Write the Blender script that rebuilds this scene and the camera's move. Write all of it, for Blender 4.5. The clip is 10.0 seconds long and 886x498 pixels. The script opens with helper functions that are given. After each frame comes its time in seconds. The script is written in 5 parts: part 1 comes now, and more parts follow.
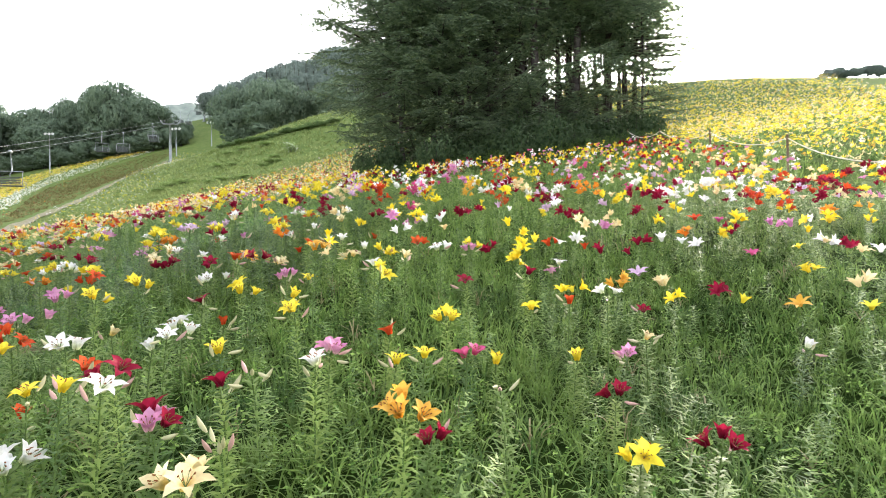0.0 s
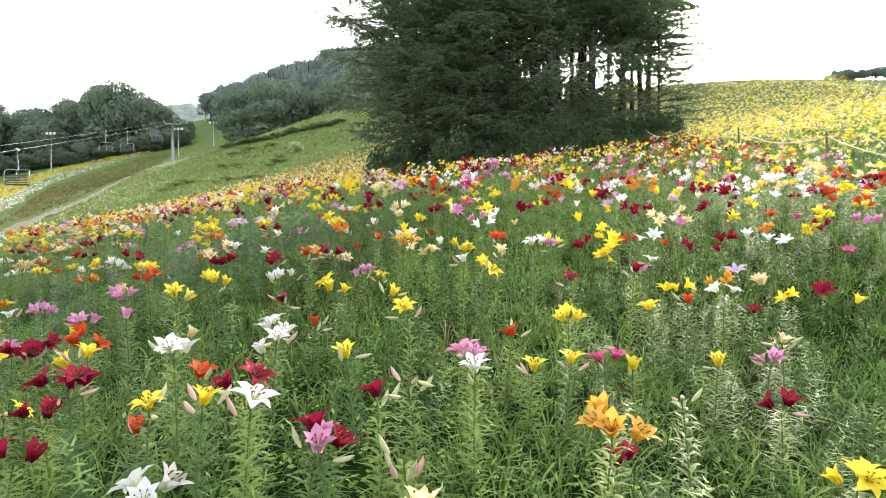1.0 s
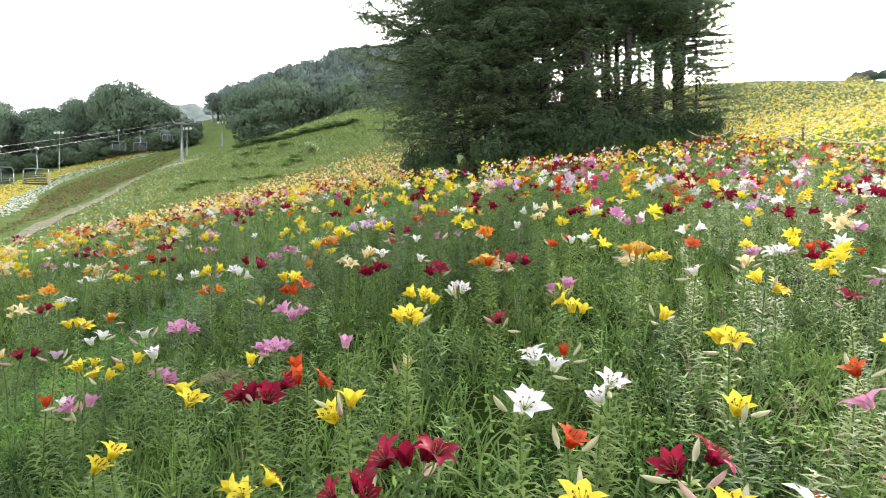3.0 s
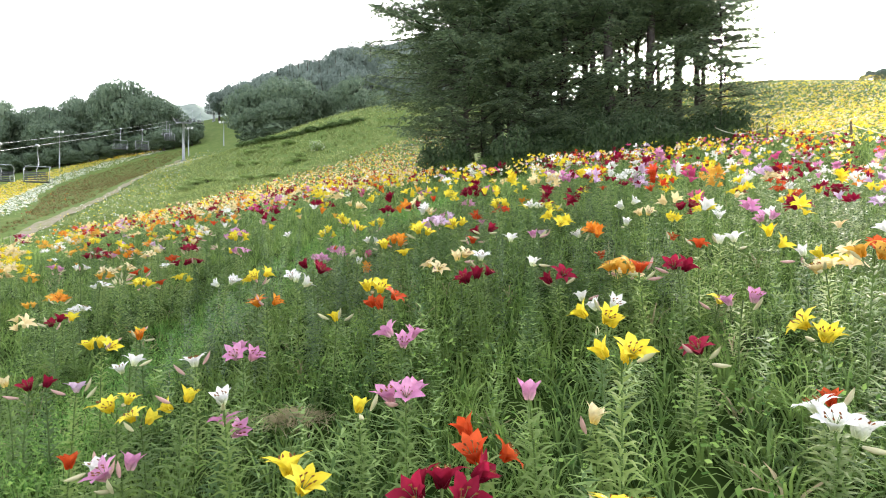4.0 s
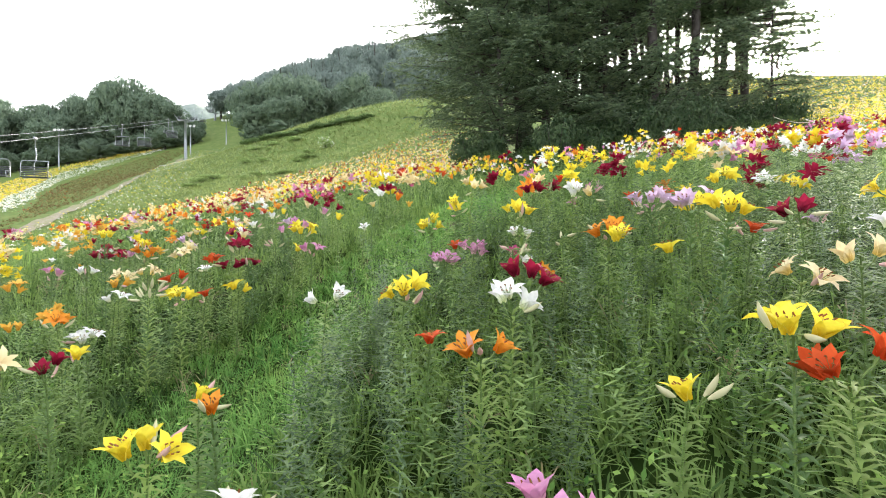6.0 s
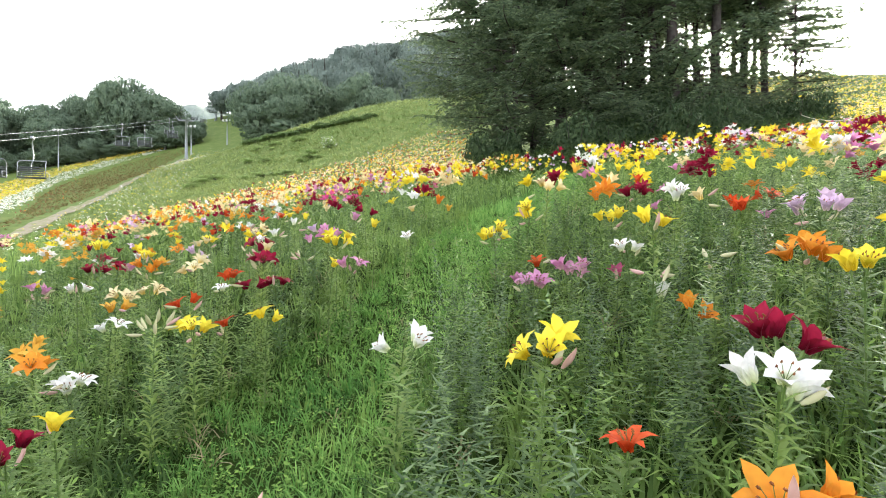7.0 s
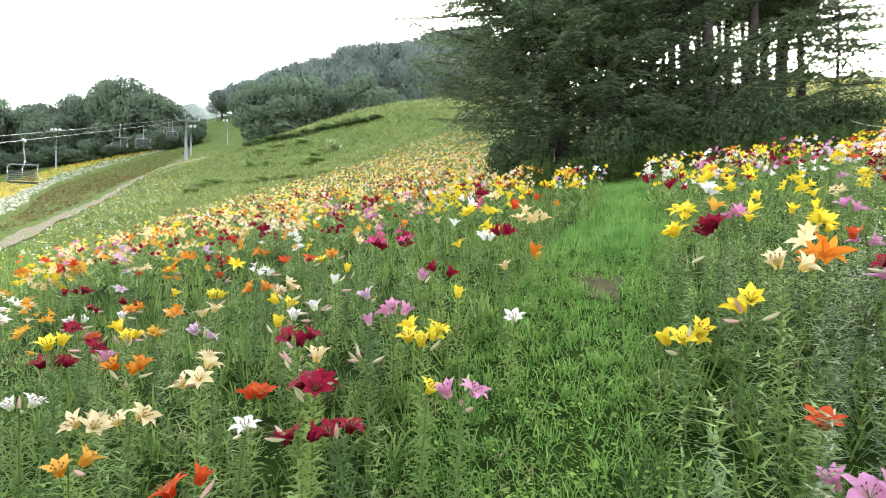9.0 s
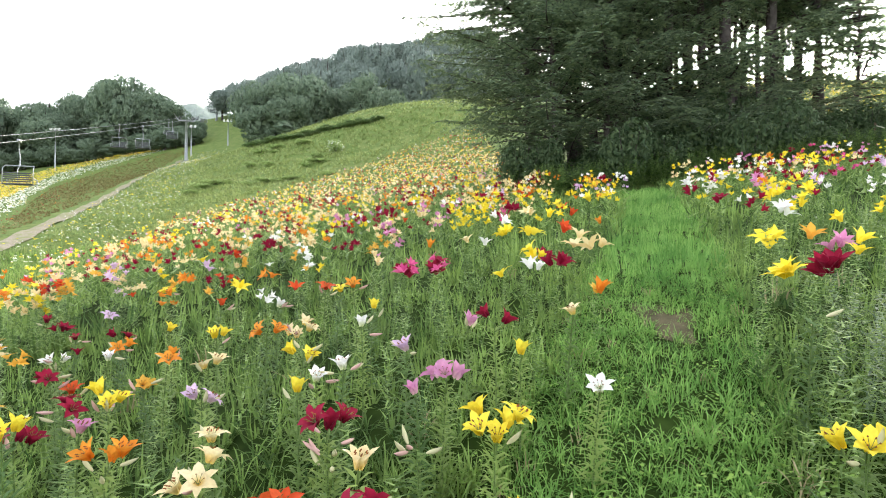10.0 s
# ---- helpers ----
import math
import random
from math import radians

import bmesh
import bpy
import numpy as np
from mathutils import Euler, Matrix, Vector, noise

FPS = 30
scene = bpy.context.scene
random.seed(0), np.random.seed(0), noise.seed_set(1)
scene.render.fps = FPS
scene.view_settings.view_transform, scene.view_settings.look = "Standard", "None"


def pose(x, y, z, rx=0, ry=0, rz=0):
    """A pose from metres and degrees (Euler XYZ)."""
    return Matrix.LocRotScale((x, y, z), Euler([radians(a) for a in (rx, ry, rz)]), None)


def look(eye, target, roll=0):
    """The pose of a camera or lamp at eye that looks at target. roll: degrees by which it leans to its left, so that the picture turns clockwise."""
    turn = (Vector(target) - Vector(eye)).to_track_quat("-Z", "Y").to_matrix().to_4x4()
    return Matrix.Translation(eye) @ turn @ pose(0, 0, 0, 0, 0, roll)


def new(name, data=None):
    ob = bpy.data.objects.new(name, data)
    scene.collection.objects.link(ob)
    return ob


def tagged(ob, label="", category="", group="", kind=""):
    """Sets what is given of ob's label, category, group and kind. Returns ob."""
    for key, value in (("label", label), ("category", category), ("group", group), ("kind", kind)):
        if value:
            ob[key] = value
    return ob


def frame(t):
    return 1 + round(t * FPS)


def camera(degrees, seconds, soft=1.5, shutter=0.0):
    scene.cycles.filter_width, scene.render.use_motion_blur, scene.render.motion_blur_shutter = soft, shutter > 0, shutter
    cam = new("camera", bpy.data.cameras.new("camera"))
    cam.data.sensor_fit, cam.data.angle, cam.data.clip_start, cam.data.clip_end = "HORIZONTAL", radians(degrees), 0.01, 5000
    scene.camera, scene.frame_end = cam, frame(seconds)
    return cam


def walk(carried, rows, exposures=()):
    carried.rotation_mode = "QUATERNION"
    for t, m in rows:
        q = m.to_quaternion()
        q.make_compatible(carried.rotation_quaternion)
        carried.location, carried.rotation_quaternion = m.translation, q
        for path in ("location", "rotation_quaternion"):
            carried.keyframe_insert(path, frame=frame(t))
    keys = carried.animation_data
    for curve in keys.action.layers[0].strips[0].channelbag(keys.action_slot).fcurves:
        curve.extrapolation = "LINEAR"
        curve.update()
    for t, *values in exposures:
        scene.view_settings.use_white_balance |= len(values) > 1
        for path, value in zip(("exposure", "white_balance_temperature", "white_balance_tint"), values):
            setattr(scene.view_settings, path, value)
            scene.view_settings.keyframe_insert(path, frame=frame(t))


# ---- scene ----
cam = camera(80.0, 10.0, 1.0)
PATH = [
    (0, (0.011, 0.009, 1.706), (0.008, 2.009, 1.693), -0.52),
    (0.5, (-0.410, 0.207, 1.670), (-0.410, 2.206, 1.660), -0.41),
    (1, (-0.828, 0.393, 1.649), (-0.827, 2.393, 1.642), -0.34),
    (1.5, (-1.244, 0.525, 1.662), (-1.241, 2.525, 1.657), -0.31),
    (2, (-1.657, 0.633, 1.695), (-1.655, 2.633, 1.691), -0.28),
    (2.5, (-2.062, 0.796, 1.720), (-2.066, 2.796, 1.716), -0.18),
    (4, (-3.343, 2.108, 1.726), (-3.346, 4.108, 1.726), -0.01),
    (4.5, (-3.772, 2.651, 1.701), (-3.774, 4.651, 1.702), -0.03),
    (5, (-4.161, 3.183, 1.679), (-4.162, 5.183, 1.682), -0.01),
    (5.5, (-4.513, 3.683, 1.676), (-4.514, 5.683, 1.679), 0.04),
    (7, (-5.382, 5.098, 1.800), (-5.383, 7.098, 1.806), 0.07),
    (7.5, (-5.614, 5.533, 1.978), (-5.614, 7.533, 1.985), 0.16),
    (8, (-5.826, 5.948, 2.151), (-5.825, 7.948, 2.156), 0.19),
    (8.5, (-6.016, 6.351, 2.269), (-6.015, 8.351, 2.276), 0.23),
    (9, (-6.196, 6.748, 2.368), (-6.195, 8.748, 2.375), 0.29),
    (9.5, (-6.368, 7.123, 2.482), (-6.367, 9.123, 2.491), 0.39),
    (10, (-6.538, 7.483, 2.615), (-6.536, 9.483, 2.625), 0.54),
]
# the camera opens up as the sun goes behind the trees
walk(cam, [(t, look(eye, target, roll)) for t, eye, target, roll in PATH], [(0, 2.86), (2.5, 2.72), (4, 2.93), (5, 3.0), (7.5, 3.08), (10, 3.06)])

# ---- light ----
SUN_AZ, SUN_EL = radians(29.4), radians(17.0)      # clockwise from +y
sky_world = bpy.data.worlds.new("sky")
scene.world = sky_world
sky_world.use_nodes = True
wn = sky_world.node_tree.nodes
sky = wn.new("ShaderNodeTexSky")
sky.sky_type, sky.sun_disc = "NISHITA", False
sky.sun_elevation, sky.sun_rotation = SUN_EL, SUN_AZ
sky.air_density, sky.dust_density, sky.ozone_density = 1.0, 4.0, 1.0
wn["Background"].inputs["Strength"].default_value = 0.15
pale = wn.new("ShaderNodeHueSaturation")          # thin bright haze takes most of the blue out of the sky
pale.inputs["Saturation"].default_value = 0.3
sky_world.node_tree.links.new(sky.outputs[0], pale.inputs["Color"])
sky_world.node_tree.links.new(pale.outputs[0], wn["Background"].inputs["Color"])
sun = new("sun", bpy.data.lights.new("sun", "SUN"))
sun.data.energy, sun.data.angle, sun.data.color = 1.5, radians(10.0), (1.0, 0.86, 0.66)
sun_way = Vector((math.sin(SUN_AZ) * math.cos(SUN_EL), math.cos(SUN_AZ) * math.cos(SUN_EL), math.sin(SUN_EL)))
sun.matrix_world = look((0, 0, 60), Vector((0, 0, 60)) - sun_way)
scene.view_settings.use_white_balance, scene.view_settings.white_balance_temperature, scene.view_settings.white_balance_tint = True, 6500, 15

rng = np.random.default_rng(7)


# ---- materials ----
def shader(name):
    m = bpy.data.materials.new(name)
    m.use_nodes = True
    t = m.node_tree
    t.nodes.clear()
    return m, t, t.nodes.new("ShaderNodeOutputMaterial")


def n_noise(t, scale, detail=3.0, coord="Object"):
    tc = t.nodes.new("ShaderNodeTexCoord")
    n = t.nodes.new("ShaderNodeTexNoise")
    n.inputs["Scale"].default_value, n.inputs["Detail"].default_value = scale, detail
    t.links.new(tc.outputs[coord], n.inputs["Vector"])
    return n.outputs["Fac"]


def n_ramp(t, fac, stops):
    r = t.nodes.new("ShaderNodeValToRGB")
    while len(r.color_ramp.elements) < len(stops):
        r.color_ramp.elements.new(0.5)
    for e, (p, c) in zip(r.color_ramp.elements, stops):
        e.position, e.color = p, (*c, 1)
    t.links.new(fac, r.inputs["Fac"])
    return r.outputs["Color"]


def n_mix(t, fac, a, b, mode="MIX"):
    x = t.nodes.new("ShaderNodeMix")
    x.data_type, x.blend_type = "RGBA", mode
    for sock, v in ((x.inputs["Factor"], fac), (x.inputs["A"], a), (x.inputs["B"], b)):
        if isinstance(v, bpy.types.NodeSocket):
            t.links.new(v, sock)
        elif isinstance(v, tuple):
            sock.default_value = (*v, 1)
        else:
            sock.default_value = v
    return x.outputs["Result"]


def surface(name, low, high, scale=6.0, rough=0.6, metal=0.0, bump=0.0, bump_scale=None, spots=None):
    """Opaque surface with two scales of variation."""
    m, t, out = shader(name)
    col = n_ramp(t, n_noise(t, scale, 5), [(0.3, low), (0.7, high)])
    if spots:
        col = n_mix(t, n_ramp(t, n_noise(t, scale * 0.17, 3), [(0.45, (0, 0, 0)), (0.65, (1, 1, 1))]), col, spots)
    b = t.nodes.new("ShaderNodeBsdfPrincipled")
    t.links.new(col, b.inputs["Base Color"])
    b.inputs["Roughness"].default_value, b.inputs["Metallic"].default_value = rough, metal
    b.inputs["Specular IOR Level"].default_value = 0.05 if rough > 0.9 else 0.4
    if bump:
        bn = t.nodes.new("ShaderNodeBump")
        bn.inputs["Strength"].default_value = bump
        t.links.new(n_noise(t, bump_scale or scale * 5, 4), bn.inputs["Height"])
        t.links.new(bn.outputs[0], b.inputs["Normal"])
    t.links.new(b.outputs[0], out.inputs[0])
    return m


def leafy(name, low, high, thin=0.35, rough=0.5, per_object=False, patch=None, gloss=0.07):
    """Leaf or petal: gloss and diffuse in front, light coming through from behind."""
    m, t, out = shader(name)
    g = t.nodes.new("ShaderNodeNewGeometry")
    rnd = g.outputs["Random Per Island"]
    if per_object:
        rnd = t.nodes.new("ShaderNodeObjectInfo").outputs["Random"]
    col = n_ramp(t, rnd, [(0.0, low), (1.0, high)])
    if patch:
        for k in range(0, len(patch), 2):
            col = n_mix(t, n_ramp(t, n_noise(t, patch[k], 3), [(0.45, (0, 0, 0)), (0.66, (0.75, 0.75, 0.75))]), col, patch[k + 1])
    b = t.nodes.new("ShaderNodeBsdfPrincipled")
    b.inputs["Roughness"].default_value = rough
    b.inputs["Specular IOR Level"].default_value = gloss
    tr = t.nodes.new("ShaderNodeBsdfTranslucent")
    mix = t.nodes.new("ShaderNodeMixShader")
    mix.inputs[0].default_value = thin
    t.links.new(col, b.inputs["Base Color"])
    t.links.new(col, tr.inputs["Color"])
    t.links.new(b.outputs[0], mix.inputs[1])
    t.links.new(tr.outputs[0], mix.inputs[2])
    t.links.new(mix.outputs[0], out.inputs[0])
    return m


M_GROUND = surface("turf", (0.06, 0.095, 0.024), (0.12, 0.175, 0.045), 5.0, 0.95, bump=0.9, bump_scale=26, spots=(0.13, 0.165, 0.05))
M_SLOPE = surface("lily_slope_turf", (0.035, 0.06, 0.012), (0.075, 0.115, 0.025), 5.0, 0.95, bump=0.9, bump_scale=22)
# bed soil, darkened so its colour gives the shade between the plants
M_SOIL = surface("soil_and_shade", (0.014, 0.026, 0.006), (0.03, 0.055, 0.010), 7.0, 0.95, bump=0.9, bump_scale=30)
M_GRASS = leafy("grass_blade", (0.035, 0.09, 0.018), (0.32, 0.475, 0.125), 0.45, 0.6, patch=(0.8, (0.045, 0.10, 0.03), 1.9, (0.22, 0.33, 0.085)), gloss=0.2)
M_PATH = leafy("path_grass", (0.07, 0.19, 0.035), (0.36, 0.58, 0.16), 0.45, 0.6, patch=(0.9, (0.08, 0.22, 0.05), 2.3, (0.26, 0.46, 0.12)))
M_MEADOW = leafy("meadow_grass", (0.18, 0.235, 0.075), (0.31, 0.37, 0.13), 0.4, 0.5, patch=(0.12, (0.13, 0.19, 0.06), 0.5, (0.26, 0.31, 0.12)))
M_WEED = leafy("clover_leaf", (0.07, 0.17, 0.035), (0.33, 0.50, 0.12), 0.4, 0.6)
M_OLIVE = leafy("olive_grass", (0.14, 0.12, 0.045), (0.22, 0.19, 0.08), 0.35, 0.7, patch=(0.25, (0.15, 0.11, 0.05)))
M_DRY = leafy("dry_grass", (0.28, 0.24, 0.13), (0.42, 0.36, 0.21), 0.3, 0.7)
M_STEM = surface("lily_stem", (0.09, 0.16, 0.04), (0.13, 0.2, 0.05), 9, 0.5)
M_LEAF = leafy("lily_leaf", (0.04, 0.10, 0.022), (0.34, 0.48, 0.165), 0.45, 0.5, gloss=0.2)
M_NEARLEAF = leafy("near_lily_leaf", (0.085, 0.165, 0.05), (0.28, 0.385, 0.105), 0.45, 0.48, per_object=True, gloss=0.16)
M_DARKLEAF = leafy("dark_lily_leaf", (0.03, 0.07, 0.025), (0.19, 0.28, 0.12), 0.35, 0.45, gloss=0.2)
M_BUD = leafy("lily_bud", (0.42, 0.45, 0.24), (0.6, 0.55, 0.36), 0.25, 0.45)
M_BUDPINK = leafy("pink_bud", (0.5, 0.3, 0.28), (0.62, 0.42, 0.36), 0.25, 0.45)
M_ANTHER = surface("anther", (0.16, 0.05, 0.01), (0.3, 0.1, 0.02), 20, 0.8)
PETAL = {}
for key, low, high in (
        ("yellow", (0.76, 0.58, 0.018), (0.85, 0.74, 0.08)), ("cream", (0.72, 0.55, 0.26), (0.82, 0.73, 0.45)),
        ("white", (0.78, 0.78, 0.74), (0.85, 0.85, 0.82)), ("maroon", (0.18, 0.006, 0.022), (0.31, 0.015, 0.045)),
        ("pink", (0.56, 0.2, 0.38), (0.66, 0.32, 0.5)), ("rose", (0.55, 0.06, 0.2), (0.66, 0.14, 0.3)),
        ("mauve", (0.56, 0.38, 0.56), (0.66, 0.5, 0.64)),
        ("orange", (0.68, 0.2, 0.02), (0.76, 0.32, 0.04)), ("scarlet", (0.55, 0.05, 0.015), (0.66, 0.11, 0.03)),
        ("gold", (0.68, 0.36, 0.04), (0.76, 0.46, 0.09))):
    PETAL[key] = leafy(key + "_petal", low, high, 0.4, 0.45)
THROAT = {"yellow": (0.72, 0.50, 0.02), "cream": (0.80, 0.58, 0.12), "white": (0.66, 0.72, 0.36), "maroon": (0.10, 0.004, 0.012), "pink": (0.74, 0.52, 0.50),
          "rose": (0.45, 0.03, 0.1), "mauve": (0.72, 0.58, 0.55), "orange": (0.74, 0.22, 0.01), "scarlet": (0.55, 0.05, 0.01), "gold": (0.80, 0.34, 0.02)}
NEAR_PETAL = {}
for key in PETAL:
    m = PETAL[key].copy()
    m.name = key + "_petal_near"
    nt = m.node_tree
    at = nt.nodes.new("ShaderNodeAttribute")
    at.attribute_name = "along"
    ramp = next(n for n in nt.nodes if n.type == "VALTORGB").outputs["Color"]
    targets = [link.to_socket for link in ramp.links]
    tone = n_mix(nt, n_ramp(nt, at.outputs["Fac"], [(0.05, (0, 0, 0)), (0.42, (1, 1, 1))]), THROAT[key], ramp)
    tone = n_mix(nt, n_ramp(nt, n_noise(nt, 60.0, 2), [(0.35, (0.86, 0.86, 0.86)), (0.65, (1, 1, 1))]), (0.0, 0.0, 0.0), tone)
    for sock in targets:
        nt.links.new(tone, sock)
    NEAR_PETAL[key] = m
M_BARK = surface("larch_bark", (0.042, 0.036, 0.033), (0.088, 0.077, 0.07), 4, 0.95, bump=0.8, bump_scale=18)
# needle colours raised and greyed to include haze and glare over the clump
M_NEEDLE = leafy("larch_needles", (0.085, 0.125, 0.08), (0.23, 0.3, 0.165), 0.35, 0.6)
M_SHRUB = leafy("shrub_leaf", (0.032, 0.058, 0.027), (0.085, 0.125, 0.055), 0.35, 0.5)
M_BANK = leafy("bank_bush_leaf", (0.19, 0.28, 0.09), (0.32, 0.42, 0.15), 0.5, 0.6)
M_HEDGE = leafy("hedge_leaf", (0.09, 0.15, 0.055), (0.19, 0.27, 0.10), 0.4, 0.6)
M_FRINGE = leafy("nettle_leaf", (0.05, 0.10, 0.028), (0.15, 0.23, 0.065), 0.4, 0.6)
# leaf colour lightened and blued to carry the haze over the belt
M_BROAD = leafy("hazed_broad_leaf", (0.11, 0.16, 0.11), (0.185, 0.245, 0.16), 0.3, 0.55)
# distance haze is mixed into this leaf colour: paler and bluer than the leaf
M_HAZEWOOD = leafy("hazed_wood_leaf", (0.15, 0.195, 0.17), (0.2, 0.25, 0.21), 0.3, 0.6)
M_STEEL = surface("galvanised_steel", (0.26, 0.28, 0.29), (0.36, 0.38, 0.39), 5, 0.5, 0.6)
M_CABLE = surface("lift_rope_steel", (0.16, 0.17, 0.175), (0.22, 0.23, 0.235), 5, 0.7, 0.2)
M_EARTH = surface("bare_earth", (0.06, 0.055, 0.03), (0.12, 0.105, 0.06), 9, 0.95, bump=0.8, bump_scale=40)
M_DARKSTEEL = surface("dark_painted_steel", (0.05, 0.055, 0.06), (0.09, 0.095, 0.1), 5, 0.5, 0.3)
M_GRAVEL = surface("gravel", (0.18, 0.155, 0.11), (0.3, 0.265, 0.2), 12, 0.95, bump=0.5, bump_scale=40, spots=(0.17, 0.19, 0.08))
M_WOODPOST = surface("weathered_post", (0.1, 0.075, 0.05), (0.2, 0.15, 0.1), 14, 0.9)
M_ROPE = surface("rope", (0.55, 0.52, 0.42), (0.7, 0.66, 0.55), 30, 0.8)
# forest green washed out towards grey, as haze painted into the colour
M_FARHILL = surface("hazed_far_forest", (0.16, 0.20, 0.17), (0.24, 0.28, 0.24), 0.12, 0.95, bump=0.8, bump_scale=0.2)
M_LAMP = surface("lamp_housing", (0.6, 0.6, 0.6), (0.75, 0.75, 0.75), 8, 0.4)


# ---- the lie of the land ----
def sstep(a, b, x):
    t = np.clip((x - a) / (b - a), 0, 1)
    return t * t * (3 - 2 * t)


def softplus(v, k):
    return np.where(v / k > 30, v, k * np.log1p(np.exp(np.minimum(v / k, 30))))


# low swells and hollows of the near bed: x, y, height
SWELLS = ((-2.0, 2.5, 0.34), (-5.5, 4.5, -0.17), (2.5, 4.5, -0.31), (-9.5, 9.5, -0.08), (-6.5, 8.0, -0.14), (-2.5, 7.5, 0.07), (-9.5, 13.0, -0.26), (-6.0, 13.0, 0.11), (-2.5, 11.0, -0.05))


def land(x, y):
    x, y = np.asarray(x, float), np.asarray(y, float)
    w = sstep(0, 40, x)
    y = np.clip(y, -80, None)
    yy = y - softplus(y - 88, 6) * w * 1.05 - softplus(y - 230, 10) * (1 - w)
    z = -0.65 + 0.215 * yy + 0.119 * np.clip(x, -200, 90)
    z = z + 0.7 * np.exp(-((y - 11) / 9.5) ** 2) * np.exp(-((x + 1) / 16) ** 2)
    q = softplus(np.minimum(y, 170) - 48, 5)
    z = z + 0.0010 * q * q * (1 - w)
    z = z + 6.5 * np.exp(-((x + 12) / 24) ** 2 - ((y - 79) / 18) ** 2)        # grassy spur
    z = z + 5.2 * np.exp(-((x - 35) / 25) ** 2 - ((y - 80) / 26) ** 2)        # crest of the yellow slope
    z = z + 0.16 * np.exp(-((x + 3.8) / 2.2) ** 2 - ((y - 5.5) / 2.6) ** 2) - 0.16 * np.exp(-((x + 7.3) / 1.6) ** 2 - ((y - 8.2) / 2.0) ** 2)
    z = z - 0.7 * np.exp(-((x + 22) / 9) ** 2 - ((y - 27) / 13) ** 2)
    z = z + 11.0 * np.exp(-((x + 10) / 52) ** 2 - ((y - 185) / 45) ** 2)       # wooded rise
    z = z - 0.8 * (1 - np.exp(-softplus(x, 0.3) / 4)) * sstep(22, 11, y)               # the bed dips towards the rope
    for sx, sy, sh in SWELLS:
        z = z + sh * np.exp(-((x - sx) / 2.4) ** 2 - ((y - sy) / 2.4) ** 2)
    z = z + 0.035 * np.sin(1.7 * x + 0.6 * y) * np.sin(1.3 * y - 0.8 * x) + 0.03 * np.sin(3.1 * x - 1.1 * y + 1)
    return z


# ---- mesh builders ----
def mesh_of(name, verts, tris, mats, idx=None, smooth=False):
    me = bpy.data.meshes.new(name)
    verts, tris = np.asarray(verts, np.float32), np.asarray(tris, np.int32)
    me.vertices.add(len(verts))
    me.vertices.foreach_set("co", verts.ravel())
    me.loops.add(3 * len(tris))
    me.loops.foreach_set("vertex_index", tris.ravel())
    me.polygons.add(len(tris))
    me.polygons.foreach_set("loop_start", np.arange(0, 3 * len(tris), 3, dtype=np.int32))
    for m in mats:
        me.materials.append(m)
    if idx is not None:
        me.polygons.foreach_set("material_index", np.asarray(idx, np.int32))
    if smooth:
        me.polygons.foreach_set("use_smooth", np.ones(len(tris), bool))
    me.update(calc_edges=True)
    return me


def join(pieces):
    """Triangle pieces (verts, tris, material index) into one."""
    vs, ts, ms, n = [], [], [], 0
    for v, t, m in pieces:
        v, t = np.asarray(v, float).reshape(-1, 3), np.asarray(t, int).reshape(-1, 3)
        vs.append(v), ts.append(t + n), ms.append(np.broadcast_to(np.asarray(m), len(t)))
        n += len(v)
    return np.concatenate(vs), np.concatenate(ts), np.concatenate(ms)


def scatter(piece, mats4):
    """Many copies of one triangle piece, one per 4x4 matrix."""
    v, t, m = piece
    k = len(mats4)
    out = np.einsum("kij,nj->kni", mats4[:, :3, :3], v) + mats4[:, None, :3, 3]
    tt = (t[None] + (np.arange(k) * len(v))[:, None, None]).reshape(-1, 3)
    return out.reshape(-1, 3), tt, np.tile(m, k)


def placed(xs, ys, zs, size, spin, lean=0.0, lean_to=0.0, tall=None):
    """Matrices that turn a piece about z, lean it and set it down."""
    xs = np.asarray(xs, float)
    k = len(xs)
    spin, lean, lean_to, size = (np.broadcast_to(np.asarray(a, float), k) for a in (spin, lean, lean_to, size))
    tall = size if tall is None else np.broadcast_to(np.asarray(tall, float), k)
    c, s = np.cos(spin), np.sin(spin)
    m = np.zeros((k, 4, 4))
    m[:, 0, 0], m[:, 0, 1], m[:, 1, 0], m[:, 1, 1] = c * size, -s * size, s * size, c * size
    m[:, 2, 2], m[:, 3, 3] = tall, 1
    ax = np.stack([-np.sin(lean_to), np.cos(lean_to), 0 * lean_to], 1)
    cl, sl = np.cos(lean), np.sin(lean)
    r = np.zeros((k, 3, 3))
    for i in range(3):
        for j in range(3):
            r[:, i, j] = ax[:, i] * ax[:, j] * (1 - cl) + (cl if i == j else 0)
    r[:, 0, 1] -= ax[:, 2] * sl
    r[:, 0, 2] += ax[:, 1] * sl
    r[:, 1, 0] += ax[:, 2] * sl
    r[:, 1, 2] -= ax[:, 0] * sl
    r[:, 2, 0] -= ax[:, 1] * sl
    r[:, 2, 1] += ax[:, 0] * sl
    m[:, :3, :3] = np.einsum("kij,kjl->kil", r, m[:, :3, :3])
    m[:, 0, 3], m[:, 1, 3], m[:, 2, 3] = xs, ys, zs
    return m


